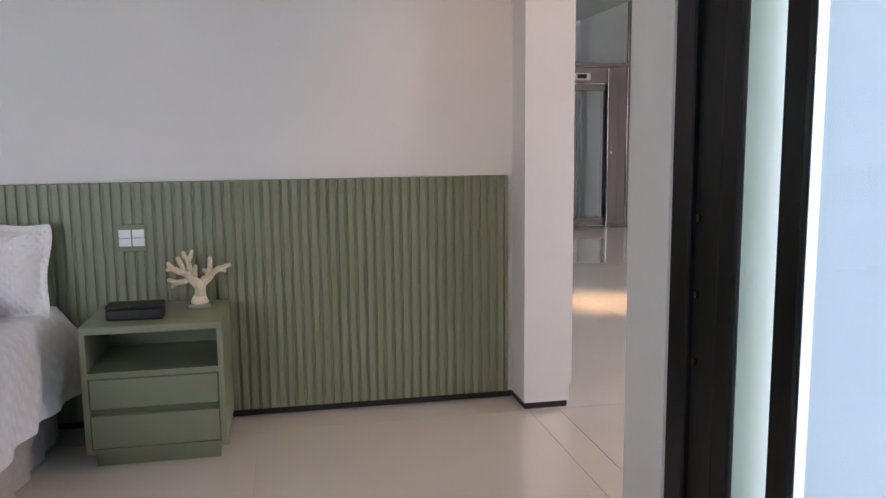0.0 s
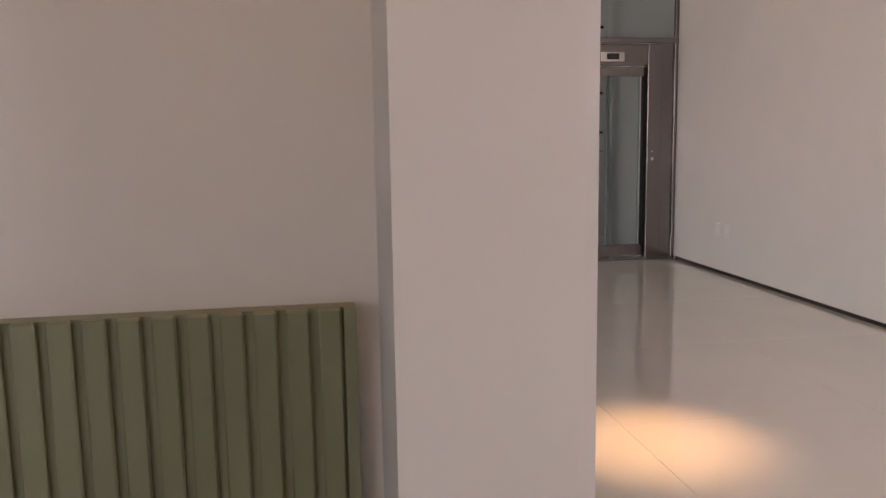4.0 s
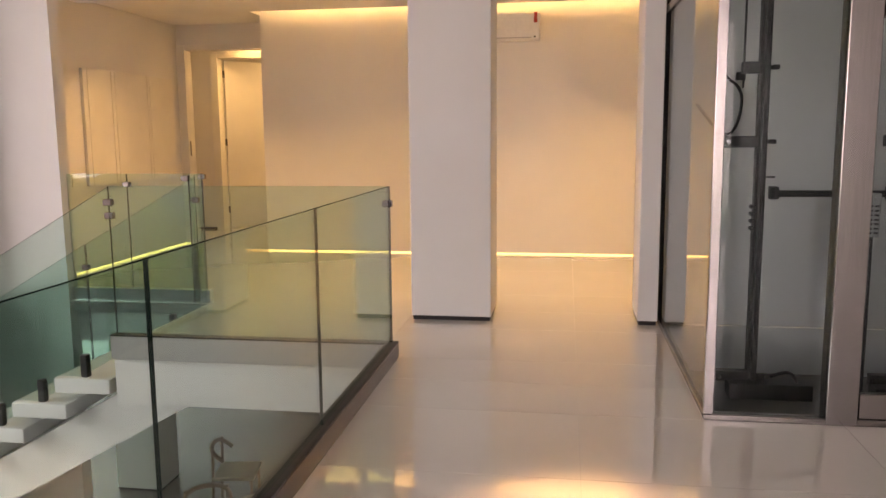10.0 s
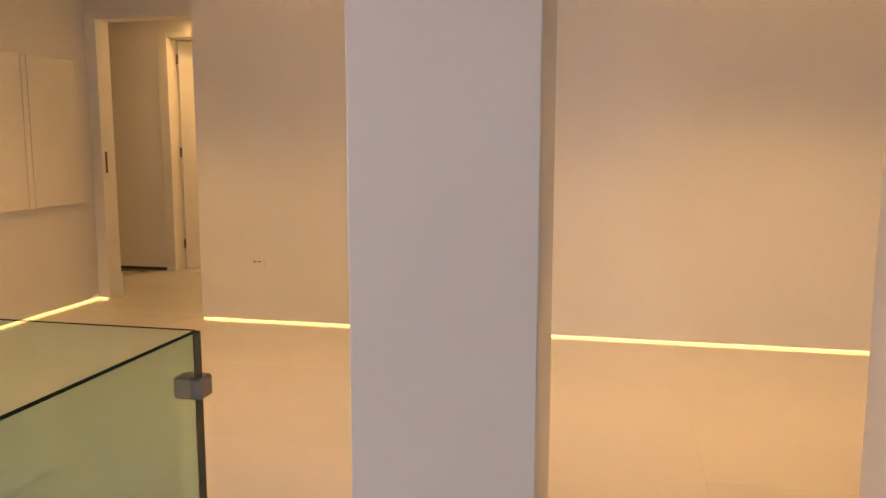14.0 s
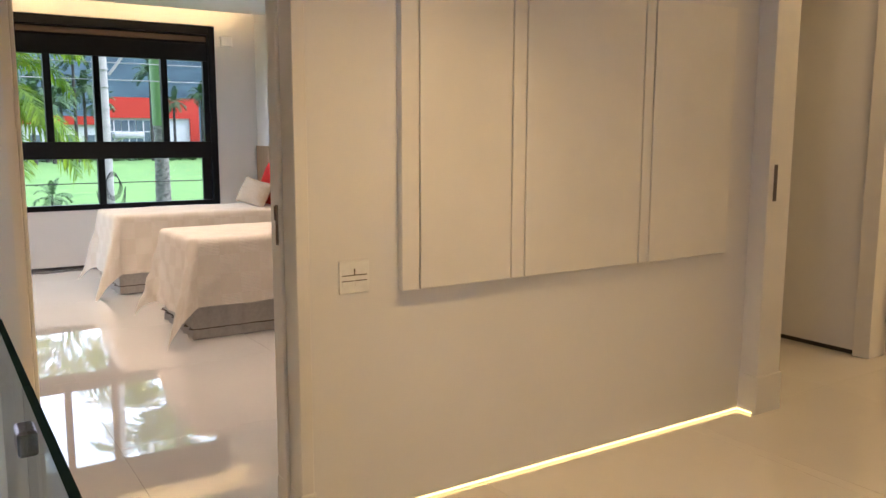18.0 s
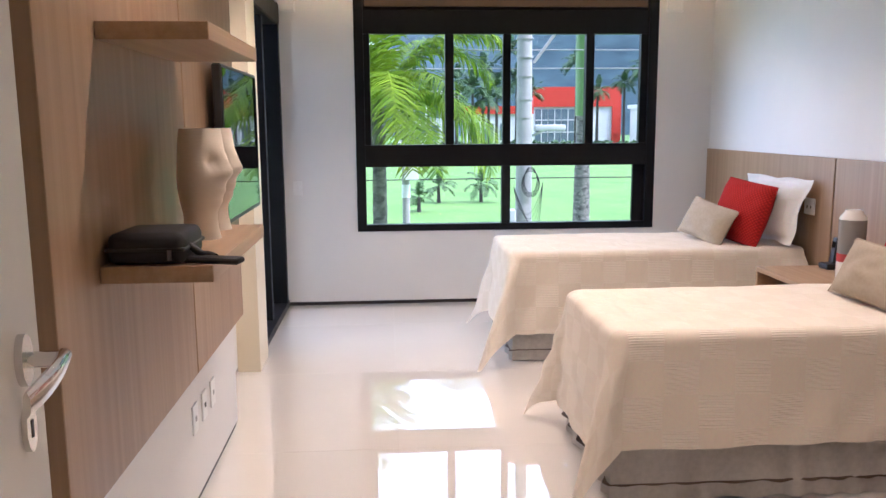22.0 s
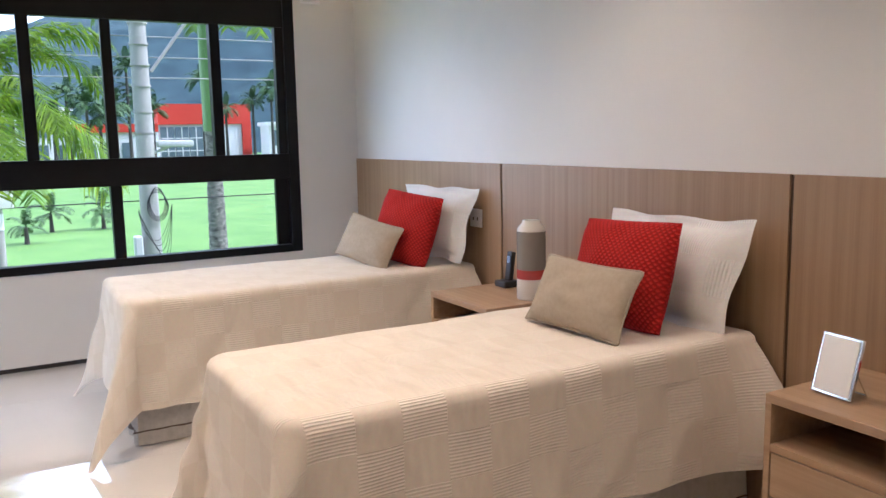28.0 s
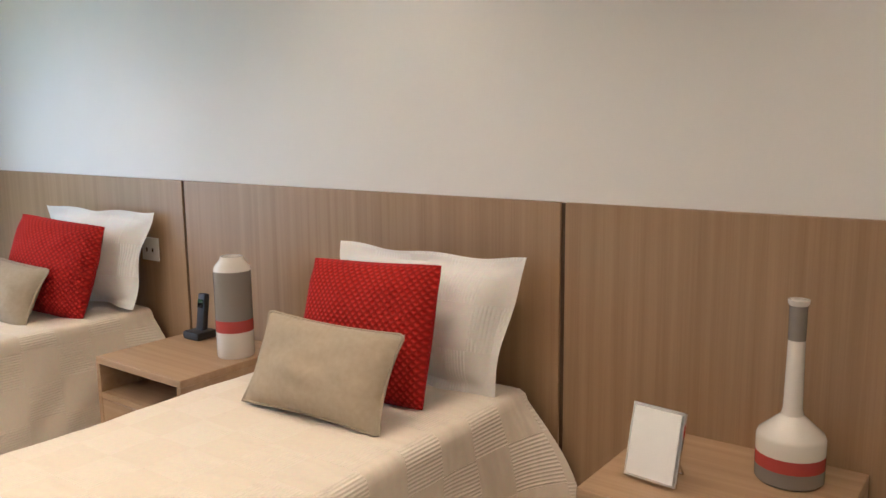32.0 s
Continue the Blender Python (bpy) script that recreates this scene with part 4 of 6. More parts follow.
# ---- glass lift ----
lift = thing("glass_lift", "steel-framed glass home lift with a glazed door", "lift")
LX0, LX1, LY0, LY1, LZ = 1.165, 2.865, -1.86, 0.10, 2.95
def lbar(nm, x0, x1, y0, y1, z0, z1, m=None, bev=0.004):
    return part(nm, bx(bmesh.new(), x0, x1, y0, y1, z0, z1, bev), m or M_STEEL, lift)


lbar("corner_post", LX0, LX0 + 0.045, LY0, LY0 + 0.045, 0, LZ)
lbar("corner_post", LX0, LX0 + 0.03, LY1 - 0.03, LY1, 0, LZ, M_BLACKFRAME)
lbar("door_post", 1.70, 1.835, LY0 - 0.01, LY0 + 0.10, 0, 2.10)
lbar("door_post", 2.555, 2.70, LY0 - 0.01, LY0 + 0.10, 0, 2.10)
lbar("side_cover", 2.70, 2.83, LY0 + 0.02, LY0 + 0.07, 0, 2.10)
lbar("edge_post", 2.83, 2.865, LY0, LY0 + 0.045, 0, LZ)
lbar("transom", LX0, LX1, LY0 - 0.006, LY0 + 0.05, 2.11, 2.16)
lbar("transom", LX0, LX0 + 0.045, LY0, LY1, 2.11, 2.16)
lbar("head_panel", 1.835, 2.555, LY0 + 0.005, LY0 + 0.06, 1.90, 2.10)
lbar("sill", LX0, LX1, LY0 - 0.004, LY0 + 0.05, 0.0, 0.03)
lbar("sill", LX0, LX0 + 0.045, LY0, LY1, 0.0, 0.03)
ldoor = part("door", bx(bmesh.new(), 1.84, 2.19, LY0 + 0.0, LY0 + 0.045, 1.80, 1.885, 0.003), M_STEEL, lift, "glazed steel lift door")
part("bottom_rail", bx(bmesh.new(), 1.84, 2.19, LY0, LY0 + 0.045, 0.035, 0.15, 0.003), M_STEEL, ldoor)
part("stile", bx(bmesh.new(), 2.505, 2.55, LY0, LY0 + 0.045, 0.15, 1.80, 0.003), M_BLACKFRAME, ldoor)
part("glass", bx(bmesh.new(), 1.84, 2.19, LY0 + 0.018, LY0 + 0.026, 0.15, 1.80), M_LIFTGLASS, ldoor).visible_shadow = False
ldoor2 = part("door", bx(bmesh.new(), 2.17, 2.55, LY0 + 0.05, LY0 + 0.09, 1.80, 1.885, 0.003), M_STEEL, lift, "second glazed leaf of the lift door")
part("bottom_rail", bx(bmesh.new(), 2.17, 2.55, LY0 + 0.05, LY0 + 0.09, 0.035, 0.15, 0.003), M_STEEL, ldoor2)
part("glass", bx(bmesh.new(), 2.185, 2.505, LY0 + 0.064, LY0 + 0.072, 0.15, 1.80), M_LIFTGLASS, ldoor2).visible_shadow = False
part("glass_edge", bx(bmesh.new(), 2.178, 2.185, LY0 + 0.062, LY0 + 0.074, 0.15, 1.80), M_GLASSRIM, ldoor2, "pale green glass edge")
part("glass_edge", bx(bmesh.new(), 2.478, 2.486, LY0 + 0.030, LY0 + 0.044, 0.15, 1.80), M_GLASSRIM, ldoor, "pale green glass edge")
disp = part("display", bx(bmesh.new(), 2.075, 2.315, LY0 - 0.006, LY0 + 0.006, 1.935, 2.03, 0.004), M_CHROME, lift, "steel display plate with a dark window")
part("window", bx(bmesh.new(), 2.135, 2.255, LY0 - 0.010, LY0 - 0.004, 1.955, 2.01), M_TVSCREEN, disp)
part("lock", rod(bmesh.new(), (2.605, LY0 - 0.01, 1.0), (2.605, LY0 - 0.02, 1.0), 0.016, 16), M_CHROME, lift)
part("call_button", rod(bmesh.new(), (2.605, LY0 - 0.01, 1.07), (2.605, LY0 - 0.016, 1.07), 0.008, 12), M_CHROME, lift)
for _b in ((LX0 + 0.045, 1.70, LY0 + 0.018, LY0 + 0.026, 0.03, 2.11), (LX0 + 0.045, 2.83, LY0 + 0.018, LY0 + 0.026, 2.16, LZ), (LX0 + 0.014, LX0 + 0.022, LY0 + 0.045, LY1 - 0.03, 0.03, 2.11), (LX0 + 0.014, LX0 + 0.022, LY0 + 0.045, LY1 - 0.03, 2.16, LZ)):
    part("glass_pane", bx(bmesh.new(), *_b), M_LIFTGLASS, lift).visible_shadow = False
lbar("back_wall", LX0 + 0.03, LX1, LY1 - 0.03, LY1, 0.0, LZ, M_WALL)
lbar("pit_floor", LX0, LX1, LY0, LY1, -0.42, -0.34, M_LOWFLOOR)
for _x, _bx0 in ((1.71, 1.48), (2.575, 2.41)):
    lbar("guide_rail", _x - 0.032, _x + 0.032, -0.36, -0.30, -0.34, LZ, M_IRON)
    lbar("rail_flange", _x - 0.014, _x + 0.014, -0.42, -0.36, -0.34, LZ, M_IRON)
    for _z in (-0.22, 1.265, 1.712, 2.45):
        _l = _bx0 if _z < 1.5 else _bx0 + 0.09
        br = lbar("bracket", _l, _x - 0.03, -0.40, -0.34, _z - 0.035, _z + 0.035, M_IRON)
        part("slot", bx(bmesh.new(), _l + 0.05, _l + 0.10, -0.403, -0.400, _z - 0.010, _z + 0.010), M_BLACKGAP, br)
        part("bolt", rod(bmesh.new(), (_l + 0.02, -0.40, _z), (_l + 0.02, -0.43, _z), 0.014, 8), M_STEEL, lift)
        lbar("bracket_tab", _x + 0.03, _x + 0.075, -0.40, -0.36, _z - 0.014, _z + 0.014, M_IRON)
    for _z in (0.72, 0.765, 0.81, 0.855):
        lbar("rail_clip", _x - 0.062, _x - 0.03, -0.42, -0.36, _z, _z + 0.022, M_IRON)
    lbar("buffer_bar", _x - 0.16, _x + 0.34, -0.50, -0.36, -0.34, -0.24, M_IRON)
    lbar("rail_finger", _x + 0.02, _x + 0.075, -0.42, -0.40, 1.045, 1.055, M_IRON)
lbar("cross_bar", 1.80, 2.55, -0.24, -0.20, 0.915, 0.955, M_IRON)
for _x in (1.80, 2.50):
    lbar("cross_bar_end", _x, _x + 0.05, -0.26, -0.18, 0.90, 0.98, M_IRON)
cp = lbar("car_panel_back", 2.165, 2.262, -0.46, -0.42, 0.555, 0.955, M_IRON)
for _z in (0.58, 0.93):
    for _x in (2.185, 2.24):
        part("screw", rod(bmesh.new(), (_x, -0.46, _z), (_x, -0.464, _z), 0.010, 8), M_CHROME, cp)
pn = lbar("car_panel", 2.268, 2.385, -0.46, -0.43, 0.69, 0.955, mat("pale_perforated_steel", (0.42, 0.42, 0.42), None, 20, 0.4))
for _i in range(7):
    for _j in range(3):
        part("slot", bx(bmesh.new(), 2.278 + 0.036 * _j, 2.303 + 0.036 * _j, -0.462, -0.459, 0.71 + 0.027 * _i, 0.721 + 0.027 * _i), M_BLACK, pn)
part("panel_rod", rod(bmesh.new(), (2.345, -0.44, -0.34), (2.345, -0.44, 0.69), 0.012), M_IRON, lift)
lbar("panel_post", 2.17, 2.19, -0.45, -0.43, -0.34, 0.555, M_IRON)
lbar("panel_post", 2.205, 2.225, -0.45, -0.43, -0.34, 0.555, M_IRON)
part("limit_rod", rod(bmesh.new(), (1.62, -0.18, 1.60), (1.62, -0.18, LZ), 0.007), M_IRON, lift)
lbar("limit_switch", 1.575, 1.63, -0.20, -0.16, 1.65, 1.70, M_IRON)
cb = part("control_box", bx(bmesh.new(), 1.405, 1.70, -1.66, -1.55, 1.935, 2.10, 0.006), mat("beige_enamel", (0.40, 0.39, 0.31), None, 10, 0.5), lift, "beige enamelled control box")
for _x in (1.44, 1.51, 1.58):
    part("slot", bx(bmesh.new(), _x, _x + 0.03, -1.663, -1.659, 2.06, 2.072), M_BLACKGAP, cb)
curve_part("cable", ((1.52, 0.050, 2.60), (1.49, 0.050, 2.25), (1.495, 0.050, 1.91), (1.503, 0.050, 1.77), (1.561, 0.050, 1.68), (1.641, 0.050, 1.625), (1.669, 0.050, 1.53), (1.641, 0.050, 1.37), (1.584, 0.050, 1.296), (1.504, 0.050, 1.337), (1.437, 0.050, 1.435), (1.367, 0.050, 1.514)), 0.010, M_WIRE, lift)
curve_part("cable", ((1.80, -0.46, -0.20), (1.88, -0.5, -0.14), (1.96, -0.45, -0.20), (2.0, -0.4, -0.33)), 0.010, M_WIRE, lift)

# ---- green bedroom ----
for _n, _boxes in (("wall_green_north", [(-6.2, -0.62, -8.33, -8.20, G, 2.95)]), ("wall_green_pier", [(-0.62, -0.41, -8.53, -8.25, G, 2.95)]), ("wall_green_return", [(-0.41, -0.311, -8.30, -8.20, G, 2.95)]),
                   ("wall_green_lintel", [(-0.62, -0.41, -9.60, -8.53, 2.5, 2.95)]), ("wall_green_jamb", [(-0.62, -0.41, -9.86, -9.60, 0, 2.95)]), ("wall_green_head", [(-0.62, -0.41, -13.5, -9.86, 2.5, 2.95)]),
                   ("wall_green_west", [(-6.35, -6.2, -13.5, -8.2, 0, 2.95)]), ("wall_green_south", [(-6.35, -5.2, -13.65, -13.5, 0, 2.95), (-2.9, -0.41, -13.65, -13.5, 0, 2.95), (-5.2, -2.9, -13.65, -13.5, 0, 0.7), (-5.2, -2.9, -13.65, -13.5, 2.4, 2.95)])):
    structure(_n, _boxes, M_WALL, "white painted wall of the green bedroom", "wall")
structure("ceiling_green_bedroom", [(-6.35, -0.41, -13.65, -8.2, 2.95, 3.1)], M_CEIL, "white bedroom ceiling", "ceiling")
skirting("baseboard_green_bedroom", [(-6.2, -0.62, -8.326, -8.21, 0, G), (-0.614, -0.416, -8.522, -8.26, 0, G)])
sl = tagged(new("window_sliding"), "black aluminium sliding glass door, partly open", "sliding door", kind="structure")
for _b in ((-0.615, -0.585, -9.965, -9.862), (-0.60, -0.585, -10.09, -9.965), (-0.605, -0.585, -10.168, -10.09), (-0.60, -0.582, -10.405, -10.318), (-0.60, -0.56, -12.1, -12.0), (-0.60, -0.56, -13.5, -13.4)):
    box("stile", *_b, 0.05, 2.45, M_BLACKFRAME, sl, "", 0.006)
for _z in (0.62, 0.80, 1.0):
    box("roller", -0.608, -0.60, -10.00, -9.987, _z, _z + 0.018, M_STEEL, sl)
blind = thing("roller_blind", "white translucent roller blind drawn down behind the sliding door", "blind")
part("fabric", bx(bmesh.new(), -0.487, -0.484, -13.4, -9.88, 0.06, 2.42), M_BLIND, blind)
part("bottom_bar", bx(bmesh.new(), -0.494, -0.478, -13.4, -9.88, 0.05, 0.075, 0.003), M_WHITEPLASTIC, blind)
part("tube", rod(bmesh.new(), (-0.485, -13.4, 2.43), (-0.485, -9.88, 2.43), 0.02, 14), M_WHITEPLASTIC, blind)
box("head_track", -0.66, -0.42, -13.5, -9.9, 2.45, 2.5, M_BLACKFRAME, sl)
box("sill_track", -0.66, -0.42, -13.5, -9.9, 0.0, 0.05, M_BLACKFRAME, sl)
for _b in ((-12.0, -10.411), (-13.4, -12.1)):
    part("pane", bx(bmesh.new(), -0.565, -0.555, *_b, 0.05, 2.45), M_BLUEGLASS, sl).visible_shadow = False
# unseen window, added as an opening for the south lamp
gw = tagged(new("window_green_added"), "unseen black aluminium window added for the south lamp", "window", kind="structure")
for _x0, _x1, _z0, _z1 in ((-5.2, -5.13, 0.7, 2.4), (-2.97, -2.9, 0.7, 2.4), (-4.085, -4.015, 0.77, 2.33), (-5.13, -2.97, 0.7, 0.77), (-5.13, -2.97, 2.33, 2.4)):
    box("frame_bar", _x0, _x1, -13.63, -13.55, _z0, _z1, M_BLACKFRAME, gw, "", 0.003)
for _x0, _x1 in ((-5.13, -4.085), (-4.015, -2.97)):
    part("pane", bx(bmesh.new(), _x0, _x1, -13.595, -13.589, 0.77, 2.33), M_GLASS, gw).visible_shadow = False
# unseen gallery end, added: narrow window lights the gallery, wall shields the pier
structure("wall_gallery_screen", [(-0.41, 1.74, -9.99, -9.88, 0.0, 2.95)], M_WALL, "plain white wall added at the unseen gallery end, screens the pier from daylight", "wall")
gs = tagged(new("window_gallery_added"), "tall glazing added at the unseen end of the gallery, black aluminium frames", "window", kind="structure")
for _x in (1.74, 2.80):
    box("mullion", _x, _x + 0.06, -9.95, -9.88, 0.0, 2.95, M_BLACKFRAME, gs)
for _x in (1.80,):
    part("pane", bx(bmesh.new(), _x, _x + 1.0, -9.92, -9.91, 0.0, 2.95), M_GLASS, gs).visible_shadow = False

# slatted headboard
hb = thing("slatted_headboard", "sage green lacquered headboard of upright slats", "headboard")
box("backing", -4.90, -0.667, -8.359, -8.33, 0.04, 1.05, M_GREEN, hb)
_sl = to_mesh("slat", bx(bmesh.new(), -0.0142, 0.0142, -0.011, 0.0, 0.0, 1.01, 0.0025), M_GREEN, 30)
for _i in range(106):
    o = new("slat", _sl)
    o.parent, o.location = hb, (-0.684 - 0.04 * _i, -8.358, 0.04)
box("end_strip", -0.667, -0.652, -8.373, -8.33, 0.04, 1.05, M_GREEN, hb)
gp = wall_plate("light_switch", (-2.275, -8.370, 0.820), 0.114, 0.114, "-y", "white four-key light switch in a sage green mount", ((-0.0265, 0.018, 0.048, 0.034), (0.0265, 0.018, 0.048, 0.034), (-0.0265, -0.018, 0.048, 0.034), (0.0265, -0.018, 0.048, 0.034)), M_GREEN)


def nightstand(name, label, x0, x1, y0, y1, top, m_body, m_side, foot, z_shelf, z_gap, shadow):
    """A bedside cabinet that faces -y: open shelf above two drawers on a recessed plinth."""
    t = thing(name, label, "nightstand")
    w = 0.022
    part("top", bx(bmesh.new(), x0, x1, y0, y1, top - 0.028, top, 0.002), m_body, t)
    part("side_panel", bx(bmesh.new(), x0, x0 + w, y0, y1, foot, top - 0.028, 0.001), m_side, t)
    part("side_panel", bx(bmesh.new(), x1 - w, x1, y0, y1, foot, top - 0.028, 0.001), m_side, t)
    box("back_panel", x0 + w, x1 - w, y1 - 0.014, y1 - 0.002, foot, top - 0.028, m_side, t)
    box("shelf", x0 + w, x1 - w, y0 + 0.002, y1 - 0.014, z_shelf - 0.022, z_shelf, m_body, t)
    box("bottom", x0 + w, x1 - w, y0 + 0.002, y1 - 0.014, foot, foot + 0.018, m_body, t)
    zd = z_shelf - 0.026
    d = part("drawer", bx(bmesh.new(), x0 + w + 0.003, x1 - w - 0.003, y0 + 0.001, y0 + 0.40 * (y1 - y0), z_gap + 0.012, zd, 0.002), m_body, t)
    # shade inside the groove is put into a darker colour
    box("finger_groove", x0 + w + 0.003, x1 - w - 0.003, y0 + 0.022, y0 + 0.10, z_gap - 0.016, z_gap + 0.012, shadow, d)
    part("drawer", bx(bmesh.new(), x0 + w + 0.003, x1 - w - 0.003, y0 + 0.001, y0 + 0.40 * (y1 - y0), foot + 0.022, z_gap - 0.016, 0.002), m_body, t)
    part("plinth", bx(bmesh.new(), x0 + 0.03, x1 - 0.03, y0 + 0.04, y1 - 0.03, 0.0, foot), m_side, t)
    return t


nightstand("green_nightstand", "sage green nightstand with an open shelf and two drawers", -2.405, -1.895, -8.82, -8.382, 0.545, M_GREEN, M_GREEN, 0.06, 0.372, 0.222, M_GREENSHADE)

# coral on a clear block
coral = thing("coral_ornament", "bleached branching coral on a small clear block", "ornament")
part("block", bx(bmesh.new(), -2.045, -1.955, -8.56, -8.48, 0.545, 0.562, 0.003), mat("acrylic", (0.30, 0.33, 0.30), None, 9, 0.1), coral, "clear acrylic block")
_rng = random.Random(4)
_bm = bmesh.new()


def lobe(a, c, r0, r1):
    """One knobbly coral limb between two points."""
    a, c = Vector(a), Vector(c)
    k = max(3, int((c - a).length / (0.45 * min(r0, r1))))
    for i in range(k + 1):
        p = a.lerp(c, i / k) + Vector((_rng.uniform(-1, 1), _rng.uniform(-1, 1), _rng.uniform(-1, 1))) * 0.0018
        r = r0 + (r1 - r0) * i / k + _rng.uniform(-0.0008, 0.0012)
        bmesh.ops.create_icosphere(_bm, subdivisions=2, radius=r, matrix=Matrix.Translation(p))


_o = Vector((-2.0, -8.52, 0.562))
for _a, _c, _r0, _r1 in (((0, 0, 0), (0, 0, 0.01), 0.036, 0.030), ((0, 0, 0.01), (0.002, 0, 0.075), 0.024, 0.022),
                         ((0, 0, 0.07), (-0.045, 0.01, 0.115), 0.022, 0.016), ((-0.045, 0.01, 0.115), (-0.105, 0.0, 0.145), 0.014, 0.012), ((-0.105, 0, 0.145), (-0.118, 0, 0.165), 0.010, 0.008), ((-0.09, 0, 0.14), (-0.122, 0.01, 0.138), 0.010, 0.008),
                         ((-0.03, 0.01, 0.095), (-0.085, 0.0, 0.085), 0.013, 0.010), ((-0.085, 0, 0.085), (-0.112, -0.01, 0.098), 0.009, 0.008), ((-0.085, 0, 0.085), (-0.108, 0.01, 0.070), 0.009, 0.007),
                         ((-0.03, 0.01, 0.11), (-0.045, 0.02, 0.175), 0.014, 0.010), ((-0.055, 0.01, 0.12), (-0.078, 0.0, 0.185), 0.010, 0.008), ((-0.045, 0.02, 0.17), (-0.058, 0.02, 0.205), 0.008, 0.008), ((-0.04, 0.02, 0.165), (-0.024, 0.02, 0.208), 0.008, 0.008), ((-0.02, 0.01, 0.09), (-0.012, -0.01, 0.150), 0.012, 0.009),
                         ((0, 0, 0.07), (0.045, 0.0, 0.110), 0.019, 0.016), ((0.045, 0, 0.11), (0.045, 0.01, 0.185), 0.013, 0.008), ((0.045, 0, 0.115), (0.085, -0.01, 0.140), 0.013, 0.011), ((0.085, -0.01, 0.14), (0.122, -0.01, 0.152), 0.010, 0.008), ((0.085, -0.01, 0.14), (0.105, 0.0, 0.128), 0.010, 0.008), ((0.045, 0, 0.12), (0.020, 0.01, 0.130), 0.010, 0.008)):
    lobe(_o + Vector(_a), _o + Vector(_c), _r0, _r1)
part("coral", _bm, M_CORAL, coral, "", 180)
blk = thing("black_box", "small black leatherette box on the nightstand", "box")
part("body", bx(bmesh.new(), -2.325, -2.12, -8.73, -8.64, 0.546, 0.5885, 0.010, 3), M_NYLON, blk)
part("lid", bx(bmesh.new(), -2.326, -2.119, -8.731, -8.639, 0.5890, 0.606, 0.008, 3), M_NYLON, blk)

# bed of the green bedroom
gbed = thing("double_bed", "double bed with a white quilted bedspread and grey skirt", "bed")
part("base", bx(bmesh.new(), -4.30, -2.60, -10.35, -8.42, 0.10, 0.30, 0.01), M_SKIRT, gbed)
part("mattress", bx(bmesh.new(), -4.31, -2.59, -10.36, -8.41, 0.30, 0.535, 0.05, 3), M_WHITECLOTH, gbed)
for _x, _y in ((-4.2, -10.2), (-2.7, -10.2), (-4.2, -8.6), (-2.7, -8.6)):
    part("leg", cyl(bmesh.new(), _x, _y, 0, 0.10, 0.025), M_BLACK, gbed)
part("bedspread", drape(bmesh.new(), -4.33, -2.56, -10.38, -8.40, 0.555, 0.35, 0.035, 0.06, 0.016, 3, 0.35, 0.06, 0.04), M_QUILT, gbed, "white quilted bedspread", 60)
def skirt(bm, x0, x1, y0, y1, top, seed, back=True):
    pts = []
    per = [((x0, y1), (x0, y0)), ((x0, y0), (x1, y0)), ((x1, y0), (x1, y1))]
    for a, b in per:
        k = max(2, int((Vector(b) - Vector(a)).length / 0.02))
        for i in range(k):
            pts.append(Vector(a).lerp(Vector(b), i / k))
    pts.append(Vector((x1, y1)))
    lo, hi = [], []
    c = Vector(((x0 + x1) / 2, (y0 + y1) / 2))
    for i, p in enumerate(pts):
        w = 0.012 * math.sin(i * 0.9 + 2 * math.sin(i * 0.13 + seed)) + 0.008 * noise.noise(Vector((i * 0.3, seed, 0)))
        d = (p - c).normalized()
        hi.append(bm.verts.new((*(p + d * w * 0.3), top)))
        lo.append(bm.verts.new((*(p + d * (w + 0.012)), 0.006)))
    for i in range(len(pts) - 1):
        bm.faces.new((lo[i], lo[i + 1], hi[i + 1], hi[i]))
    return bm


def skirt_trim(x0, x1, y0, y1, seed, z0, z1):
    """A narrow stitched line that follows the valance near its hem."""
    bm = skirt(bmesh.new(), x0 - 0.004, x1 + 0.004, y0 - 0.004, y1, 0.30, seed)
    for v in bm.verts:
        v.co.z = z1 if v.co.z > 0.1 else z0
    return bm


part("skirt", skirt(bmesh.new(), -4.29, -2.61, -10.34, -8.43, 0.26, 1), M_SKIRT, gbed, "grey pleated valance", 60)
for _k, (_x, _y, _z, _t, _r) in enumerate(((-2.90, -8.55, 0.725, 19, 2), (-3.08, -8.80, 0.71, 28, -5))):
    pl = thing("pillow", "white quilted cotton pillow with a limp flange on the double bed", "pillow", "white pillows")
    part("case", cushion(bmesh.new(), 0.74, 0.42, 0.27, pose(_x, _y, _z, -_t, _r, 4), 36, 0.10, _k * 5.0, 0.016, 0.045, 0.0, 0.10), M_PILLOWQUILT, pl, "", 60)


# ---- twin bedroom ----
RX, RY0, RY1, RZ = -10.82, 0.0, 3.655, 2.80
structure("wall_bedroom_north", [(-11.05, -4.40, RY1, RY1 + 0.15, G, 2.98)], M_WALL, "white painted wall above the oak headboard", "wall")
structure("wall_bedroom_window", [(RX - 0.18, RX, -0.2, 0.685, G, 2.98), (RX - 0.18, RX, 3.185, RY1, G, 2.98), (RX - 0.18, RX, 0.685, 3.185, G, 0.62), (RX - 0.18, RX, 0.685, 3.185, 2.615, 2.98)], M_WALL, "white painted wall around the bedroom window", "wall")
structure("wall_bedroom_south", [(-9.32, -8.11, -0.20, 0.0, G, 2.98), (-10.84, -9.32, -0.20, 0.0, 2.45, 2.98)], M_WALL, "white painted bedroom wall beside the sliding door", "wall")
structure("ceiling_bedroom", [(-10.55, -4.40, 0.0, RY1, 2.74, 2.80), (RX, -4.22, -0.2, RY1, 2.98, 3.1)], M_CEIL, "white bedroom ceiling with a light cove at the window", "ceiling")
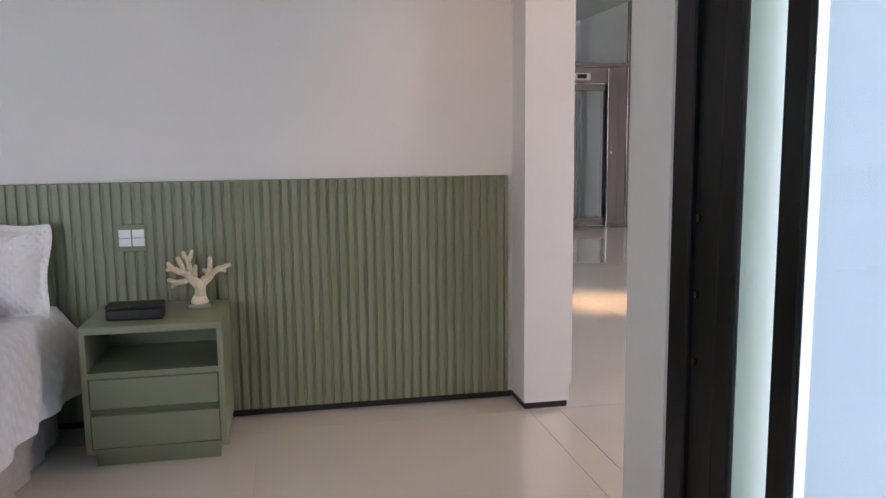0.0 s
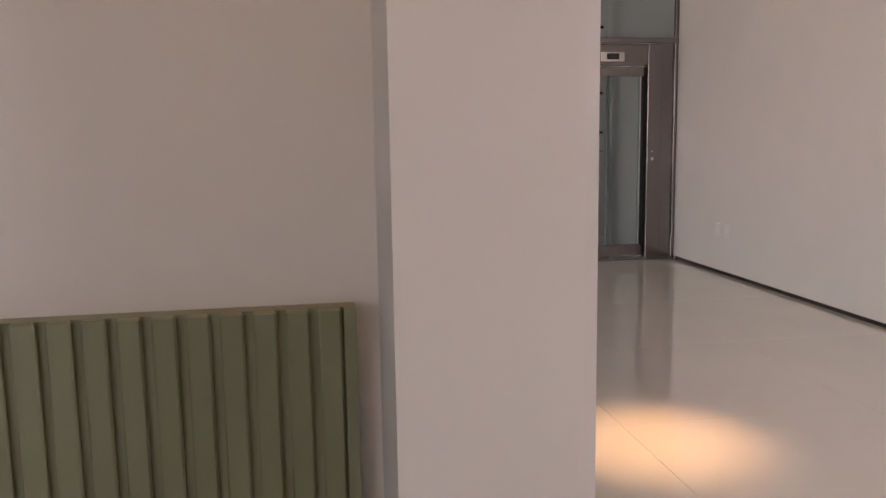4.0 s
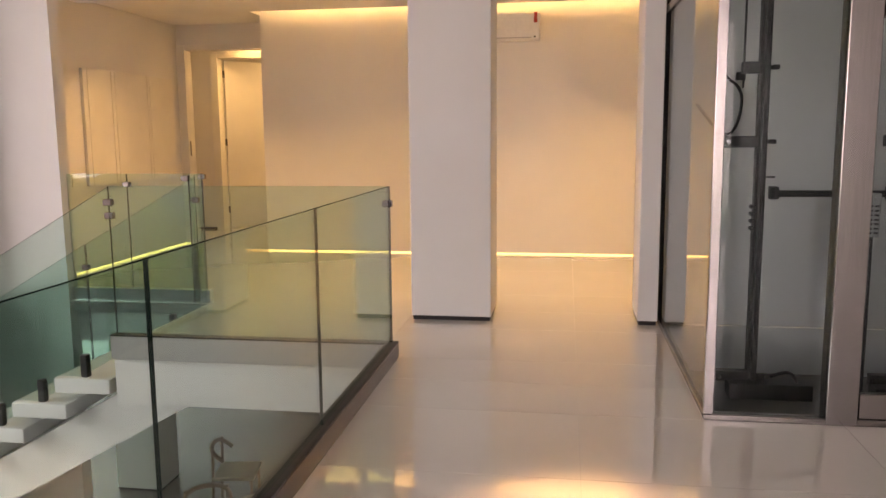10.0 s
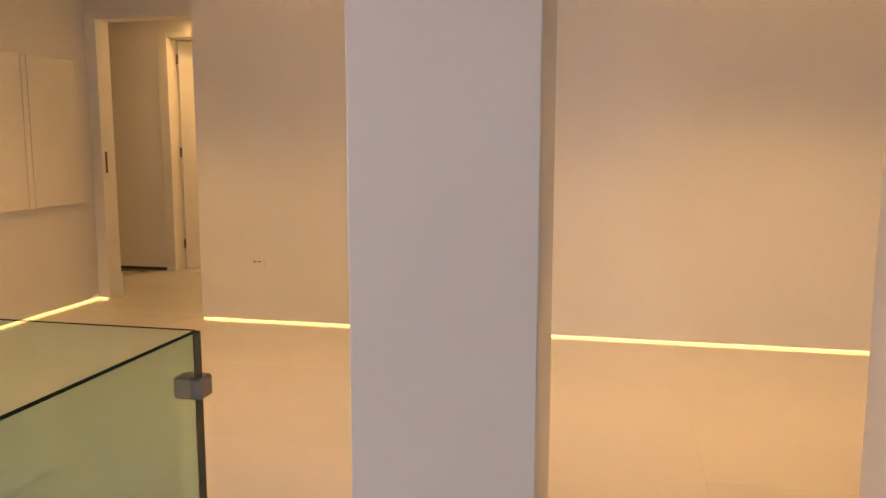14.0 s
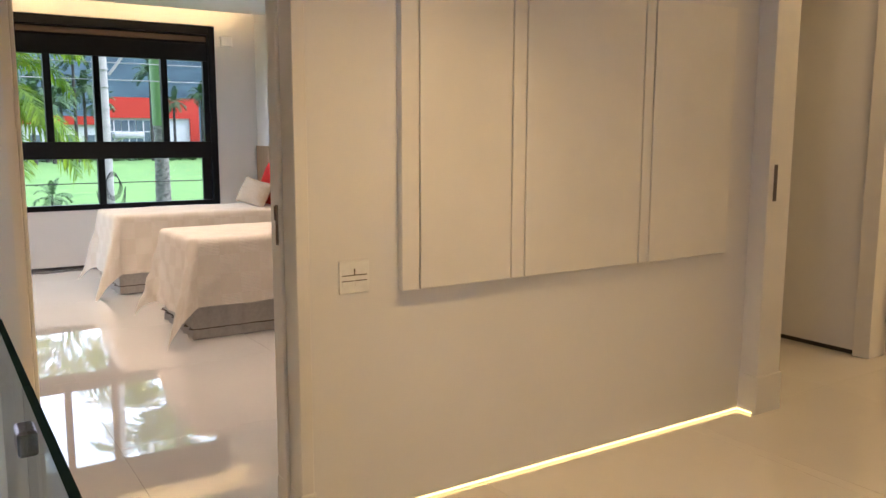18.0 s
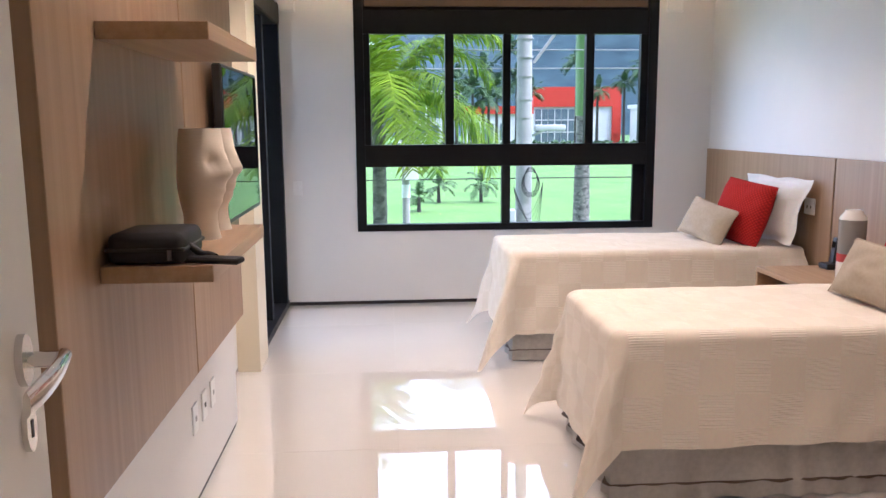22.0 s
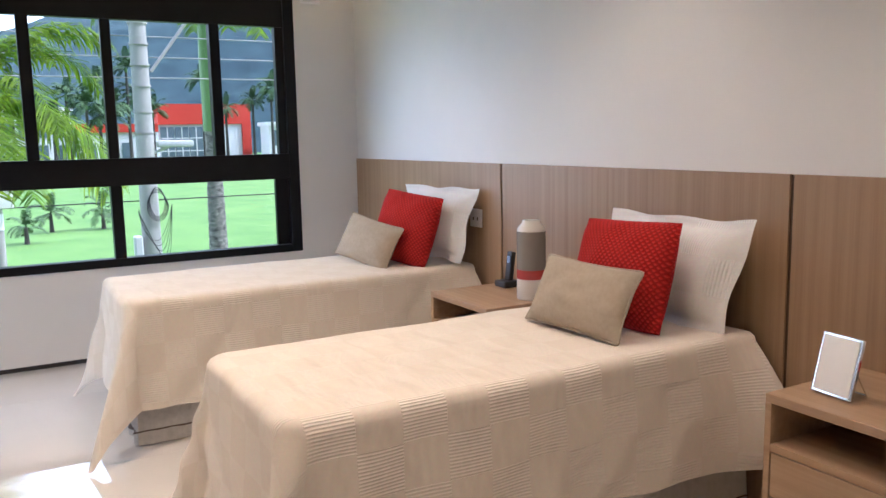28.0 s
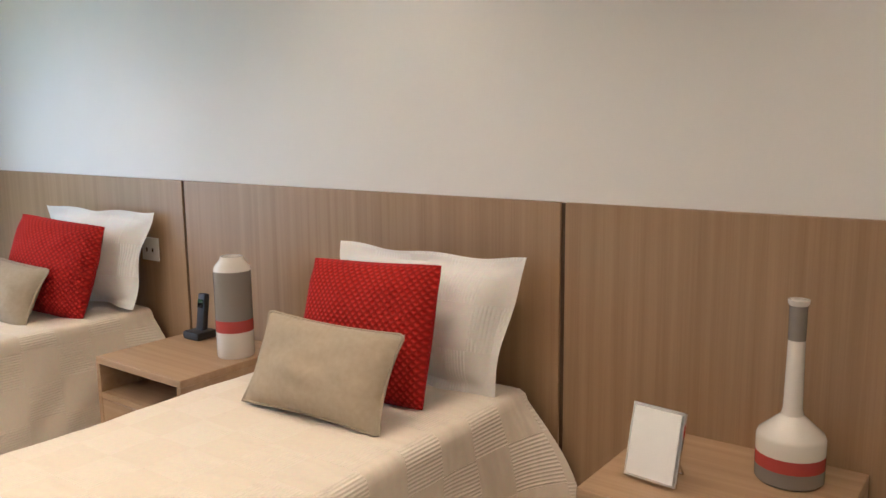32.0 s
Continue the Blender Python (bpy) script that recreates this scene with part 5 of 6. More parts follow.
skirting("baseboard_bedroom", [(RX - 0.1, RX - 0.008, 0.0, RY1, 0, G), (-10.8, -4.4, RY1 + 0.008, RY1 + 0.1, 0, G)])

# window
win = tagged(new("window_1"), "black aluminium window with sliding upper sashes and fixed lower panes", "window", kind="structure")
WY0, WY1, WZ0, WZ1, WF = 0.685, 3.185, 0.62, 2.61, RX + 0.012


def wbar(nm, y0, y1, z0, z1, d0=0.0, d1=0.09):
    return box(nm, WF - d1, WF - d0, y0, y1, z0, z1, M_BLACKFRAME, win, "", 0.003)


wbar("frame_side", WY0, WY0 + 0.075, WZ0, WZ1)
wbar("frame_side", WY1 - 0.075, WY1, WZ0, WZ1)
wbar("frame_bottom", WY0 + 0.075, WY1 - 0.075, WZ0, WZ0 + 0.055)
wbar("frame_top", WY0 + 0.075, WY1 - 0.075, 2.515, WZ1)
wbar("blind_box", WY0 + 0.075, WY1 - 0.075, 2.225, 2.41, 0.02)
wbar("blind_slot", WY0 + 0.075, WY1 - 0.075, 2.41, 2.515, 0.05)
box("blind_roll", WF - 0.045, WF - 0.03, WY0 + 0.09, WY1 - 0.09, 2.44, 2.495, M_OAKDARK, win, "brown rolled blind")
wbar("mid_rail", WY0 + 0.075, WY1 - 0.075, 1.155, 1.335, -0.006)
wbar("mullion", 1.892, 1.962, WZ0 + 0.055, 1.155, 0.01)
wbar("sash_stile", 1.422, 1.492, 1.335, 2.225, 0.01)
wbar("sash_stile", 1.90, 1.963, 1.335, 2.225, 0.03)
wbar("sash_stile", 2.587, 2.655, 1.335, 2.225, 0.01)
wbar("sash_stile", WY0 + 0.075, WY0 + 0.125, 1.335, 2.225, 0.03)
wbar("sash_stile", WY1 - 0.135, WY1 - 0.075, 1.335, 2.225, 0.03)
wbar("stop", WY1 - 0.17, WY1 - 0.075, WZ0 + 0.055, 1.155, 0.05)
for _a, _b, _c, _d in ((0.80, 1.43, 1.33, 2.23), (1.49, 1.905, 1.33, 2.23), (1.96, 2.59, 1.33, 2.23), (2.65, 3.06, 1.33, 2.23), (0.75, 1.90, 0.67, 1.16), (1.955, 3.03, 0.67, 1.16)):
    part("pane", bx(bmesh.new(), WF - 0.064, WF - 0.058, _a, _b, _c, _d), M_WINGLASS, win).visible_shadow = False

# sliding door in the south wall
sd = tagged(new("window_2"), "black aluminium sliding door with slatted dark panes", "sliding door", kind="structure")
for _x in (-9.40, -9.52, -9.66, -10.18, -10.76):
    box("stile", _x, _x + 0.07, -0.10, 0.10 if _x > -9.45 or _x < -10.7 else 0.06, 0.05, 2.45, M_BLACKFRAME, sd, "", 0.003)
box("track", -10.84, -9.32, -0.14, 0.10, 0.0, 0.05, M_BLACKFRAME, sd)
box("head", -10.80, -9.32, -0.14, 0.04, 2.40, 2.45, M_BLACKFRAME, sd)
box("head_box", -10.80, -9.32, -0.02, 0.10, 2.28, 2.45, M_BLACKFRAME, sd, "", 0.01)
for _x in (-9.59, -10.11, -10.69):
    part("pane", bx(bmesh.new(), _x - 0.0, _x + 0.5 if _x > -9.6 else _x + 0.44, -0.05, -0.04, 0.05, 2.40), M_GLASS, sd).visible_shadow = False
structure("wall_nib", [(-9.32, -9.0, 0.0, 0.138, 0.0, 2.74)], M_WARMLACQUER, "lacquered wall nib beside the sliding door, warm lamplight in its colour", "wall")
for _y in (0.155, 3.318):
    jb = thing("junction_cover", "small white plastic box high on the wall beside the window", "junction box", "junction boxes")
    box("cover", RX, RX + 0.028, _y - 0.066, _y + 0.066, 2.40, 2.505, M_WHITEPLASTIC, jb, "", 0.006)
    box("back_plate", RX, RX + 0.006, _y - 0.072, _y + 0.072, 2.394, 2.511, M_WHITEPLASTIC, jb, "", 0.002)
wall_plate("light_switch", (RX, 0.20, 0.985), 0.075, 0.118, "+x", "small white light switch beside the window", ((0.0, 0.0, 0.03, 0.05),))

# oak headboard wall
oak = thing("oak_headboard", "wide oak veneer headboard in tall panels with dark joints", "headboard")
for _a, _b in ((RX + 0.012, -8.845), (-8.829, -7.020), (-7.004, -5.20)):
    part("panel", bx(bmesh.new(), _a, _b, RY1 - 0.020, RY1, 0.03, 1.284, 0.0015), M_OAK_Z, oak)
for _a in (-8.845, -7.020):
    box("joint", _a, _a + 0.016, RY1 - 0.012, RY1, 0.03, 1.282, M_OAKDARK, oak)
PY = RY1 - 0.020
wall_plate("wall_socket", (-9.095, PY, 0.968), 0.125, 0.105, "-y", "white double wall socket on the oak headboard", ((-0.022, -0.004, 0.010, 0.018), (0.022, -0.004, 0.010, 0.018)), None, "wall socket", M_BLACK)
wall_plate("light_switch", (-5.862, PY, 1.01), 0.118, 0.105, "-y", "white light switch plate on the oak headboard", ((-0.02, 0, 0.045, 0.02), (0.028, 0, 0.045, 0.02)))
wall_plate("wall_socket", (-6.04, PY, 0.546), 0.125, 0.105, "-y", "white double wall socket on the oak headboard", ((-0.034, 0.002, 0.005, 0.005), (-0.025, -0.002, 0.005, 0.005), (-0.016, 0.002, 0.005, 0.005), (0.016, 0.002, 0.005, 0.005), (0.025, -0.002, 0.005, 0.005), (0.034, 0.002, 0.005, 0.005)), None, "wall socket", M_BLACK)
wall_plate("wall_socket", (-5.88, PY, 0.546), 0.125, 0.105, "-y", "white wall socket with one black outlet", ((-0.025, 0, 0.014, 0.018),), None, "wall socket", M_BLACK)


def twin_bed(x0, x1, y_foot, drop, seed):
    t = thing("single_bed", "single bed under a cream ribbed coverlet with grey skirt", "bed", "twin beds")
    y0, y1 = y_foot, 3.58
    part("base", bx(bmesh.new(), x0 + 0.03, x1 - 0.03, y0 + 0.03, y1, 0.10, 0.32, 0.01), M_SKIRT, t)
    part("mattress", bx(bmesh.new(), x0 + 0.02, x1 - 0.02, y0 + 0.02, y1, 0.32, 0.68, 0.04, 3), M_WHITECLOTH, t)
    for x in (x0 + 0.12, x1 - 0.12):
        for y in (y0 + 0.12, y1 - 0.12):
            part("leg", cyl(bmesh.new(), x, y, 0.0, 0.10, 0.022), M_BLACK, t)
    part("skirt", skirt(bmesh.new(), x0 + 0.03, x1 - 0.03, y0 + 0.03, y1, 0.30, seed), M_SKIRT, t, "grey linen valance", 60)
    part("hem_line", skirt_trim(x0 + 0.018, x1 - 0.018, y0 + 0.018, y1, seed, 0.075, 0.081), M_OAKDARK, t, "dark stitched line near the hem", 60)
    part("coverlet", drape(bmesh.new(), x0, x1, y0, y1 + 0.01, 0.705, drop, 0.023, 0.06, 0.008, seed, 0.57, 0.09, 0.035, (0.29, 0.38)), M_COVER, t, "cream ribbed coverlet", 60)
    return t


twin_bed(-7.97, -7.10, 1.79, 0.475, 2.0)
twin_bed(-9.92, -9.05, 1.69, 0.525, 7.0)


def bed_cushions(pillow_at, red_at, beige_at, seed):
    w = thing("pillow", "white cotton pillow with a flat flange against the headboard", "pillow", "white pillows")
    part("case", cushion(bmesh.new(), 0.68, 0.44, 0.17, pillow_at, 36, 0.06, seed, 0.011, 0.045, 0.10, 0.015), M_PILLOWRIB, w, "", 60)
    r = thing("red_cushion", "square red knitted cushion leaning on the pillow", "cushion", "red cushions")
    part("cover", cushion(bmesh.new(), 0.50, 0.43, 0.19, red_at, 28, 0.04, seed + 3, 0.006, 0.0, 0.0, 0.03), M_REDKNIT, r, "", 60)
    b = thing("beige_cushion", "small beige linen cushion in front of the red one", "cushion", "beige cushions")
    part("cover", cushion(bmesh.new(), 0.50, 0.275, 0.14, beige_at, 28, 0.08, seed + 6, 0.006), M_BEIGECLOTH, b, "", 60)
    curve_part("piping", cushion_rim(0.50, 0.275, beige_at, 0.08), 0.0045, M_BEIGECLOTH, b, "beige corded edge", True)


bed_cushions(pose(-7.45, 3.50, 0.907, -13, 0, 2), pose(-7.50, 3.30, 0.902, -18, -2, 4), pose(-7.475, 3.08, 0.838, -26, 1, 4), 1.0)
bed_cushions(pose(-9.345, 3.50, 0.935, -11, 0, 6), pose(-9.36, 3.31, 0.91, -18, 5, 14), pose(-9.46, 3.11, 0.835, -26, 8, 12), 5.0)

nightstand("oak_nightstand", "light oak nightstand with an open shelf and two drawers", -6.715, -6.165, 3.16, PY - 0.002, 0.663, M_OAK_X, M_OAK_X, 0.165, 0.51, 0.335, M_OAKDARK)
nightstand("oak_nightstand", "light oak nightstand standing between the two beds", -8.74, -8.21, 3.13, PY - 0.002, 0.650, M_OAK_X, M_OAK_X, 0.165, 0.51, 0.335, M_OAKDARK)


def bottle_vase(x, y, z):
    t = thing("bottle_vase", "long-necked cream ceramic vase with red and taupe bands", "vase", "", (x, y, z))
    part("base_band", lathe(bmesh.new(), ((0.074, 0.0), (0.079, 0.006), (0.079, 0.040))), M_TAUPE, t, "taupe base band")
    part("red_band", lathe(bmesh.new(), ((0.0795, 0.040), (0.0795, 0.072))), M_REDGLAZE, t, "red middle band")
    part("body", lathe(bmesh.new(), ((0.079, 0.072), (0.079, 0.108), (0.075, 0.118), (0.026, 0.162), (0.022, 0.180), (0.0195, 0.345))), M_CERAMIC, t)
    part("neck_band", lathe(bmesh.new(), ((0.0200, 0.345), (0.0205, 0.428))), M_TAUPE, t, "taupe neck band")
    part("lip", lathe(bmesh.new(), ((0.021, 0.428), (0.0245, 0.434), (0.0245, 0.442), (0.017, 0.442), (0.016, 0.41))), M_CERAMIC, t)
    return t


def cylinder_vase(x, y, z):
    t = thing("cylinder_vase", "tall cylindrical taupe and cream vase with a red band", "vase", "", (x, y, z))
    part("base", lathe(bmesh.new(), ((0.066, 0.0), (0.070, 0.006), (0.070, 0.10))), M_CERAMIC, t)
    part("red_band", lathe(bmesh.new(), ((0.0705, 0.10), (0.0705, 0.145))), M_REDGLAZE, t, "red band")
    part("body", lathe(bmesh.new(), ((0.070, 0.145), (0.070, 0.33))), M_TAUPE, t, "taupe glazed body")
    part("shoulder", lathe(bmesh.new(), ((0.070, 0.33), (0.066, 0.345), (0.044, 0.372), (0.042, 0.383), (0.034, 0.383), (0.033, 0.35))), M_CERAMIC, t)
    return t


bottle_vase(-6.32, 3.50, 0.663)
cylinder_vase(-8.305, 3.45, 0.650)
pf = thing("photo_frame", "silver photo frame with a blank white card on a stand", "photo frame")
_m = pose(-6.58, 3.275, 0.670, -14, 0, -6)
_bm = bx(bmesh.new(), -0.068, 0.068, -0.006, 0.006, 0.0, 0.18, 0.002)
_bm.transform(_m)
part("frame", _bm, M_CHROME, pf, "slim silver frame")
_bm = bx(bmesh.new(), -0.060, 0.060, -0.009, -0.005, 0.008, 0.172)
_bm.transform(_m)
part("card", _bm, M_PAPER, pf, "blank white card")
_bm = bmesh.new()
for _s in (-0.035, 0.035):
    rod(_bm, _m @ Vector((_s, 0.004, 0.11)), Vector((-6.565 + _s, 3.365, 0.668)), 0.0025, 6)
rod(_bm, (-6.60, 3.365, 0.668), (-6.53, 3.365, 0.668), 0.0025, 6)
part("stand", _bm, M_CHROME, pf, "wire stand")
ph = thing("cordless_phone", "black cordless phone upright in its charging cradle", "phone", "", (-8.625, 3.53, 0.650))
part("cradle", bx(bmesh.new(), -0.05, 0.05, -0.055, 0.045, 0.0, 0.035, 0.012, 2), M_BLACK, ph)
_bm = bx(bmesh.new(), -0.023, 0.023, -0.014, 0.014, 0.02, 0.185, 0.010, 2)
_bm.transform(pose(0, 0.0, 0, -8, 0, 0))
hs = part("handset", _bm, M_BLACK, ph)
_bm = bx(bmesh.new(), -0.016, 0.016, -0.0165, -0.013, 0.125, 0.160)
_bm.transform(pose(0, 0.0, 0, -8, 0, 0))
part("screen", _bm, M_TVSCREEN, hs)

# oak television wall
PYF = 0.27
tvw = thing("oak_wall_unit", "oak veneer wall unit with two floating shelves", "wall unit")
for _a, _b in ((-6.905, -5.78), (-7.80, -6.915)):
    part("panel", bx(bmesh.new(), _a, _b, 0.162, PYF, 0.65, 2.73, 0.002), M_OAK_Z, tvw)
part("shelf", bx(bmesh.new(), -6.82, -6.04, PYF, 0.53, 1.143, 1.184, 0.002), M_OAK_X, tvw)
part("shelf", bx(bmesh.new(), -6.82, -6.12, PYF, 0.53, 1.708, 1.75, 0.002), M_OAK_X, tvw)
structure("wall_low_box", [(-8.11, -4.40, -0.20, 0.16, 0.03, 2.98)], M_WALL, "white wall behind the oak unit", "wall")
skirting("baseboard_low", [(-8.105, -4.40, -0.1, 0.152, 0, 0.03)])
for _x in (-7.25, -7.41, -7.57):
    wall_plate("wall_socket", (_x, 0.16, 0.36), 0.075, 0.118, "+y", "white wall socket below the oak unit", ((0, 0, 0.02, 0.02),), None, "wall socket", M_BLACK if _x == -7.41 else M_GREYPLASTIC)
tv = thing("television", "slim black flat television on the oak wall", "television")
part("body", bx(bmesh.new(), -8.01, -7.225, 0.300, 0.335, 1.13, 1.735, 0.006), M_BLACK, tv)
box("screen", -7.995, -7.24, 0.335, 0.337, 1.15, 1.72, M_TVSCREEN, tv, "glossy dark screen")
box("bracket", -7.7, -7.5, PYF, 0.300, 1.35, 1.55, M_BLACK, tv)


def mask(x, y, z, s, turn):
    """A tall hollow-topped head sculpture, one plain mesh."""
    bm = bmesh.new()
    n, rows = 36, 30
    rings = []
    for j in range(rows + 1):
        h = j / rows
        zz = h * 0.40
        if h < 0.22:
            k = 1 - h / 0.22
            rr, dd = 0.058 + 0.012 * k ** 2, 0.060 + 0.012 * k ** 2
        else:
            k = (h - 0.22) / 0.78
            swell = math.sin(min(1.0, k * 2.0) * math.pi / 2)
            rr = 0.058 + 0.030 * swell - 0.014 * k ** 3
            dd = 0.060 + 0.030 * swell - 0.018 * k ** 3
        ring = []
        for i in range(n):
            a = 2 * math.pi * i / n
            c, sn = math.cos(a), math.sin(a)
            px, py = rr * sn, dd * c + (0.014 * math.sin(min(1, max(0.0, h - 0.24) * 2.2) * math.pi / 2))
            front = max(0.0, c) ** 10
            if h >= 0.30:
                py += 0.75 * front * (0.040 * math.exp(-((h - 0.60) / 0.07) ** 2) + 0.030 * math.exp(-((h - 0.70) / 0.10) ** 2) + 0.016 * math.exp(-((h - 0.44) / 0.03) ** 2) + 0.014 * math.exp(-((h - 0.33) / 0.04) ** 2))
                eye = math.exp(-((abs(a if a < math.pi else a - 2 * math.pi) - 0.55) / 0.28) ** 2) * math.exp(-((h - 0.70) / 0.07) ** 2)
                py -= 0.024 * eye
            ring.append(bm.verts.new((px, py, zz)))
        rings.append(ring)
    top = [bm.verts.new((v.co.x * 0.86, v.co.y * 0.86, 0.40)) for v in rings[-1]]
    deep = [bm.verts.new((v.co.x * 0.8, v.co.y * 0.8, 0.30)) for v in rings[-1]]
    for a, b in list(zip(rings, rings[1:])) + [(rings[-1], top), (top, deep)]:
        for i in range(n):
            bm.faces.new((a[i], a[(i + 1) % n], b[(i + 1) % n], b[i]))
    bm.faces.new(rings[0][::-1])
    bm.faces.new(deep)
    bm.transform(pose(x, y, z, 0, 0, turn) @ Matrix.Scale(s, 4))
    return tagged(part("head_sculpture", bm, M_MASK, None, "", 50), "matt cream ceramic head sculpture on the oak shelf", "sculpture", "head sculptures")


mask(-6.505, 0.40, 1.184, 0.79, -18)
mask(-6.715, 0.39, 1.184, 0.79, -18)
bag = thing("camera_bag", "small black zipped bag with a loose strap on the shelf", "bag")
_bm = bx(bmesh.new(), -6.245, -6.045, 0.285, 0.465, 1.185, 1.258, 0.026, 5)
for _v in _bm.verts:
    _u, _w = (_v.co.x + 6.145) / 0.1, (_v.co.y - 0.375) / 0.09
    if _v.co.z > 1.23:
        _v.co.z += 0.008 * (1 - _u * _u) * (1 - _w * _w) + 0.003 * noise.noise(_v.co * 30)
part("body", _bm, M_NYLON, bag)
part("zip", bx(bmesh.new(), -6.2475, -6.0425, 0.2825, 0.4675, 1.217, 1.226, 0.002), M_BLACKGAP, bag, "black zip round the case")
part("zip_pull", bx(bmesh.new(), -6.043, -6.038, 0.425, 0.437, 1.196, 1.222, 0.001), M_STEEL, bag)
curve_part("handle", [(-6.10 + 0.008 * math.sin(3 * _k), 0.445 + 0.016 * _k, 1.228 - 0.0075 * _k + 0.005 * math.sin(_k * 1.7)) for _k in range(6)], 0.009, M_NYLON, bag, "short webbing handle")
_bm = bmesh.new()
bx(_bm, -0.085, 0.085, -0.019, 0.019, -0.007, 0.007, 0.004)
for _v in _bm.verts:
    _v.co.z += 0.006 * math.cos(_v.co.x * 30)
_bm.transform(pose(-6.075, 0.515, 1.197, 4, 0, 70))
part("strap", _bm, M_NYLON, bag)

# ---- outside the bedroom window ----
GZ = -3.3
structure("ground", [(-900, 400, -600, 600, GZ - 0.5, GZ)], M_LAWN, "broad mown green lawn reaching to the trees", "ground")


def palm(name, at, height, r, fronds, frond_len, label, m_frond, seed, shaft=0.0, leaflets=34):
    """A palm: ringed tapering trunk and arching fronds of many narrow leaflets."""
    rg = random.Random(seed)
    t = thing(name, label, "tree", "palms", at)
    bm = bmesh.new()
    prof = []
    k = 26
    for i in range(k + 1):
        h = i / k
        prof.append((r * (1.18 - 0.4 * h + 0.05 * (i % 2)) * (1 + 0.12 * math.exp(-h * 9)), height * h))
    lathe(bm, prof, 14)
    part("trunk", bm, M_TRUNK if m_frond is M_FROND else M_TRUNKFAR, t)
    top = Vector((0, 0, height))
    if shaft:
        part("crownshaft", lathe(bmesh.new(), ((r * 0.95, height), (r * 1.05, height + shaft * 0.4), (r * 0.45, height + shaft)), 14), M_CROWNSHAFT, t, "smooth green crownshaft")
        top = Vector((0, 0, height + shaft))
    for f in range(fronds):
        az = 2 * math.pi * (f * 0.381966) + rg.uniform(-0.2, 0.2)
        el = radians(rg.uniform(-12, 68)) if f > 1 else radians(80)
        ln = frond_len * rg.uniform(0.85, 1.1)
        droop = rg.uniform(1.7, 3.0)
        verts, faces = [], []
        d = Vector((math.cos(az) * math.cos(el), math.sin(az) * math.cos(el), math.sin(el)))
        p = top.copy()
        steps = leaflets
        side = Vector((-math.sin(az), math.cos(az), 0))
        step = ln / steps
        for s in range(steps):
            u = s / steps
            q = p + d * step
            w = 0.022 * (1 - u) + 0.005
            b0 = len(verts)
            verts += [p - side * w, p + side * w, q + side * w, q - side * w]
            faces.append((b0, b0 + 1, b0 + 2, b0 + 3))
            if u > 0.10:
                ll = ln * 0.27 * math.sin(math.pi * (0.16 + 0.80 * u)) ** 0.7 * rg.uniform(0.85, 1.1)
                for sg in (-1, 1):
                    hang = rg.uniform(0.25, 0.9)
                    out = (side * sg * 0.82 + d * rg.uniform(0.45, 0.75) + Vector((0, 0, rg.uniform(-0.05, 0.25)))).normalized()
                    m1 = p + out * ll * 0.4 - Vector((0, 0, ll * 0.10 * hang))
                    m2 = p + out * ll * 0.75 - Vector((0, 0, ll * 0.38 * hang))
                    tip = p + out * ll * 0.92 - Vector((0, 0, ll * 0.72 * hang))
                    ww = d * max(0.014, step * 0.85)
                    b0 = len(verts)
                    verts += [p, p + ww * 0.7, m1 + ww, m1, m2 + ww * 0.8, m2, tip]
                    faces += [(b0, b0 + 1, b0 + 2, b0 + 3), (b0 + 3, b0 + 2, b0 + 4, b0 + 5), (b0 + 5, b0 + 4, b0 + 6)]
            p = q
            d = (d - Vector((0, 0, droop / steps * (0.35 + 1.2 * u)))).normalized()
        me = bpy.data.meshes.new("frond")
        me.from_pydata([tuple(v) for v in verts], [], faces)
        me.materials.append(m_frond)
        o = new("frond", me)
        o.parent = t
    return t


palm("palm_tree", (-17.5, 0.80, GZ), 5.2, 0.13, 30, 2.5, "bright green arching palm just outside the window", M_FROND, 3, 0.0, 64)
palm("palm_tree", (-29.0, 7.0, GZ), 5.0, 0.25, 22, 4.2, "tall royal palm with a pale ringed trunk and green crownshaft", M_FROND, 8, 5.6, 60)
for _i, (_x, _y, _h, _l) in enumerate(((-53, 4.0, 1.0, 1.3), (-53, 6.6, 1.1, 1.3), (-48, 2.6, 0.8, 1.1), (-60, -6, 1.4, 1.6))):
    palm("small_palm", (_x, _y, GZ), _h, 0.10, 12, _l, "young palm standing on the lawn", M_FRONDFAR, 30 + _i, 0, 16)
_rg = random.Random(21)
for _i, (_d, _s, _z) in enumerate(((80, 0.105, 4.4), (84, 0.125, 3.4), (88, 0.085, 5.6), (94, 0.135, 5.0), (86, 0.070, 3.0), (98, 0.160, 6.2), (90, 0.050, 4.2), (96, 0.118, 7.2), (102, 0.176, 4.4), (100, 0.01, 5.0), (96, -0.02, 4.0), (95, 0.150, 9.0), (98, 0.235, 8.0), (104, 0.296, 6.0), (100, 0.320, 7.2), (92, 0.03, 6.5), (112, 0.262, 5.2))):
    _e = 138 + (_d - 80) * 0.6
    _k = _e / _d
    palm("far_palm", (-4.9 - _e, 1.07 + _s * _e, GZ), 1.5 + (_z - 1.5) * _k - GZ, 0.26, 22, _rg.uniform(2.1, 2.8) * _k, "far dark green palm in front of the buildings", M_FRONDFAR, 60 + _i, 0.8, 16)

pole = thing("utility_pole", "round concrete utility pole carrying cables and a grey fitting", "utility pole", "", (-22.0, 3.97, GZ))
part("shaft", cyl(bmesh.new(), 0, 0, 0, 11, 0.20, 0.14, 20), M_CONCRETE, pole)
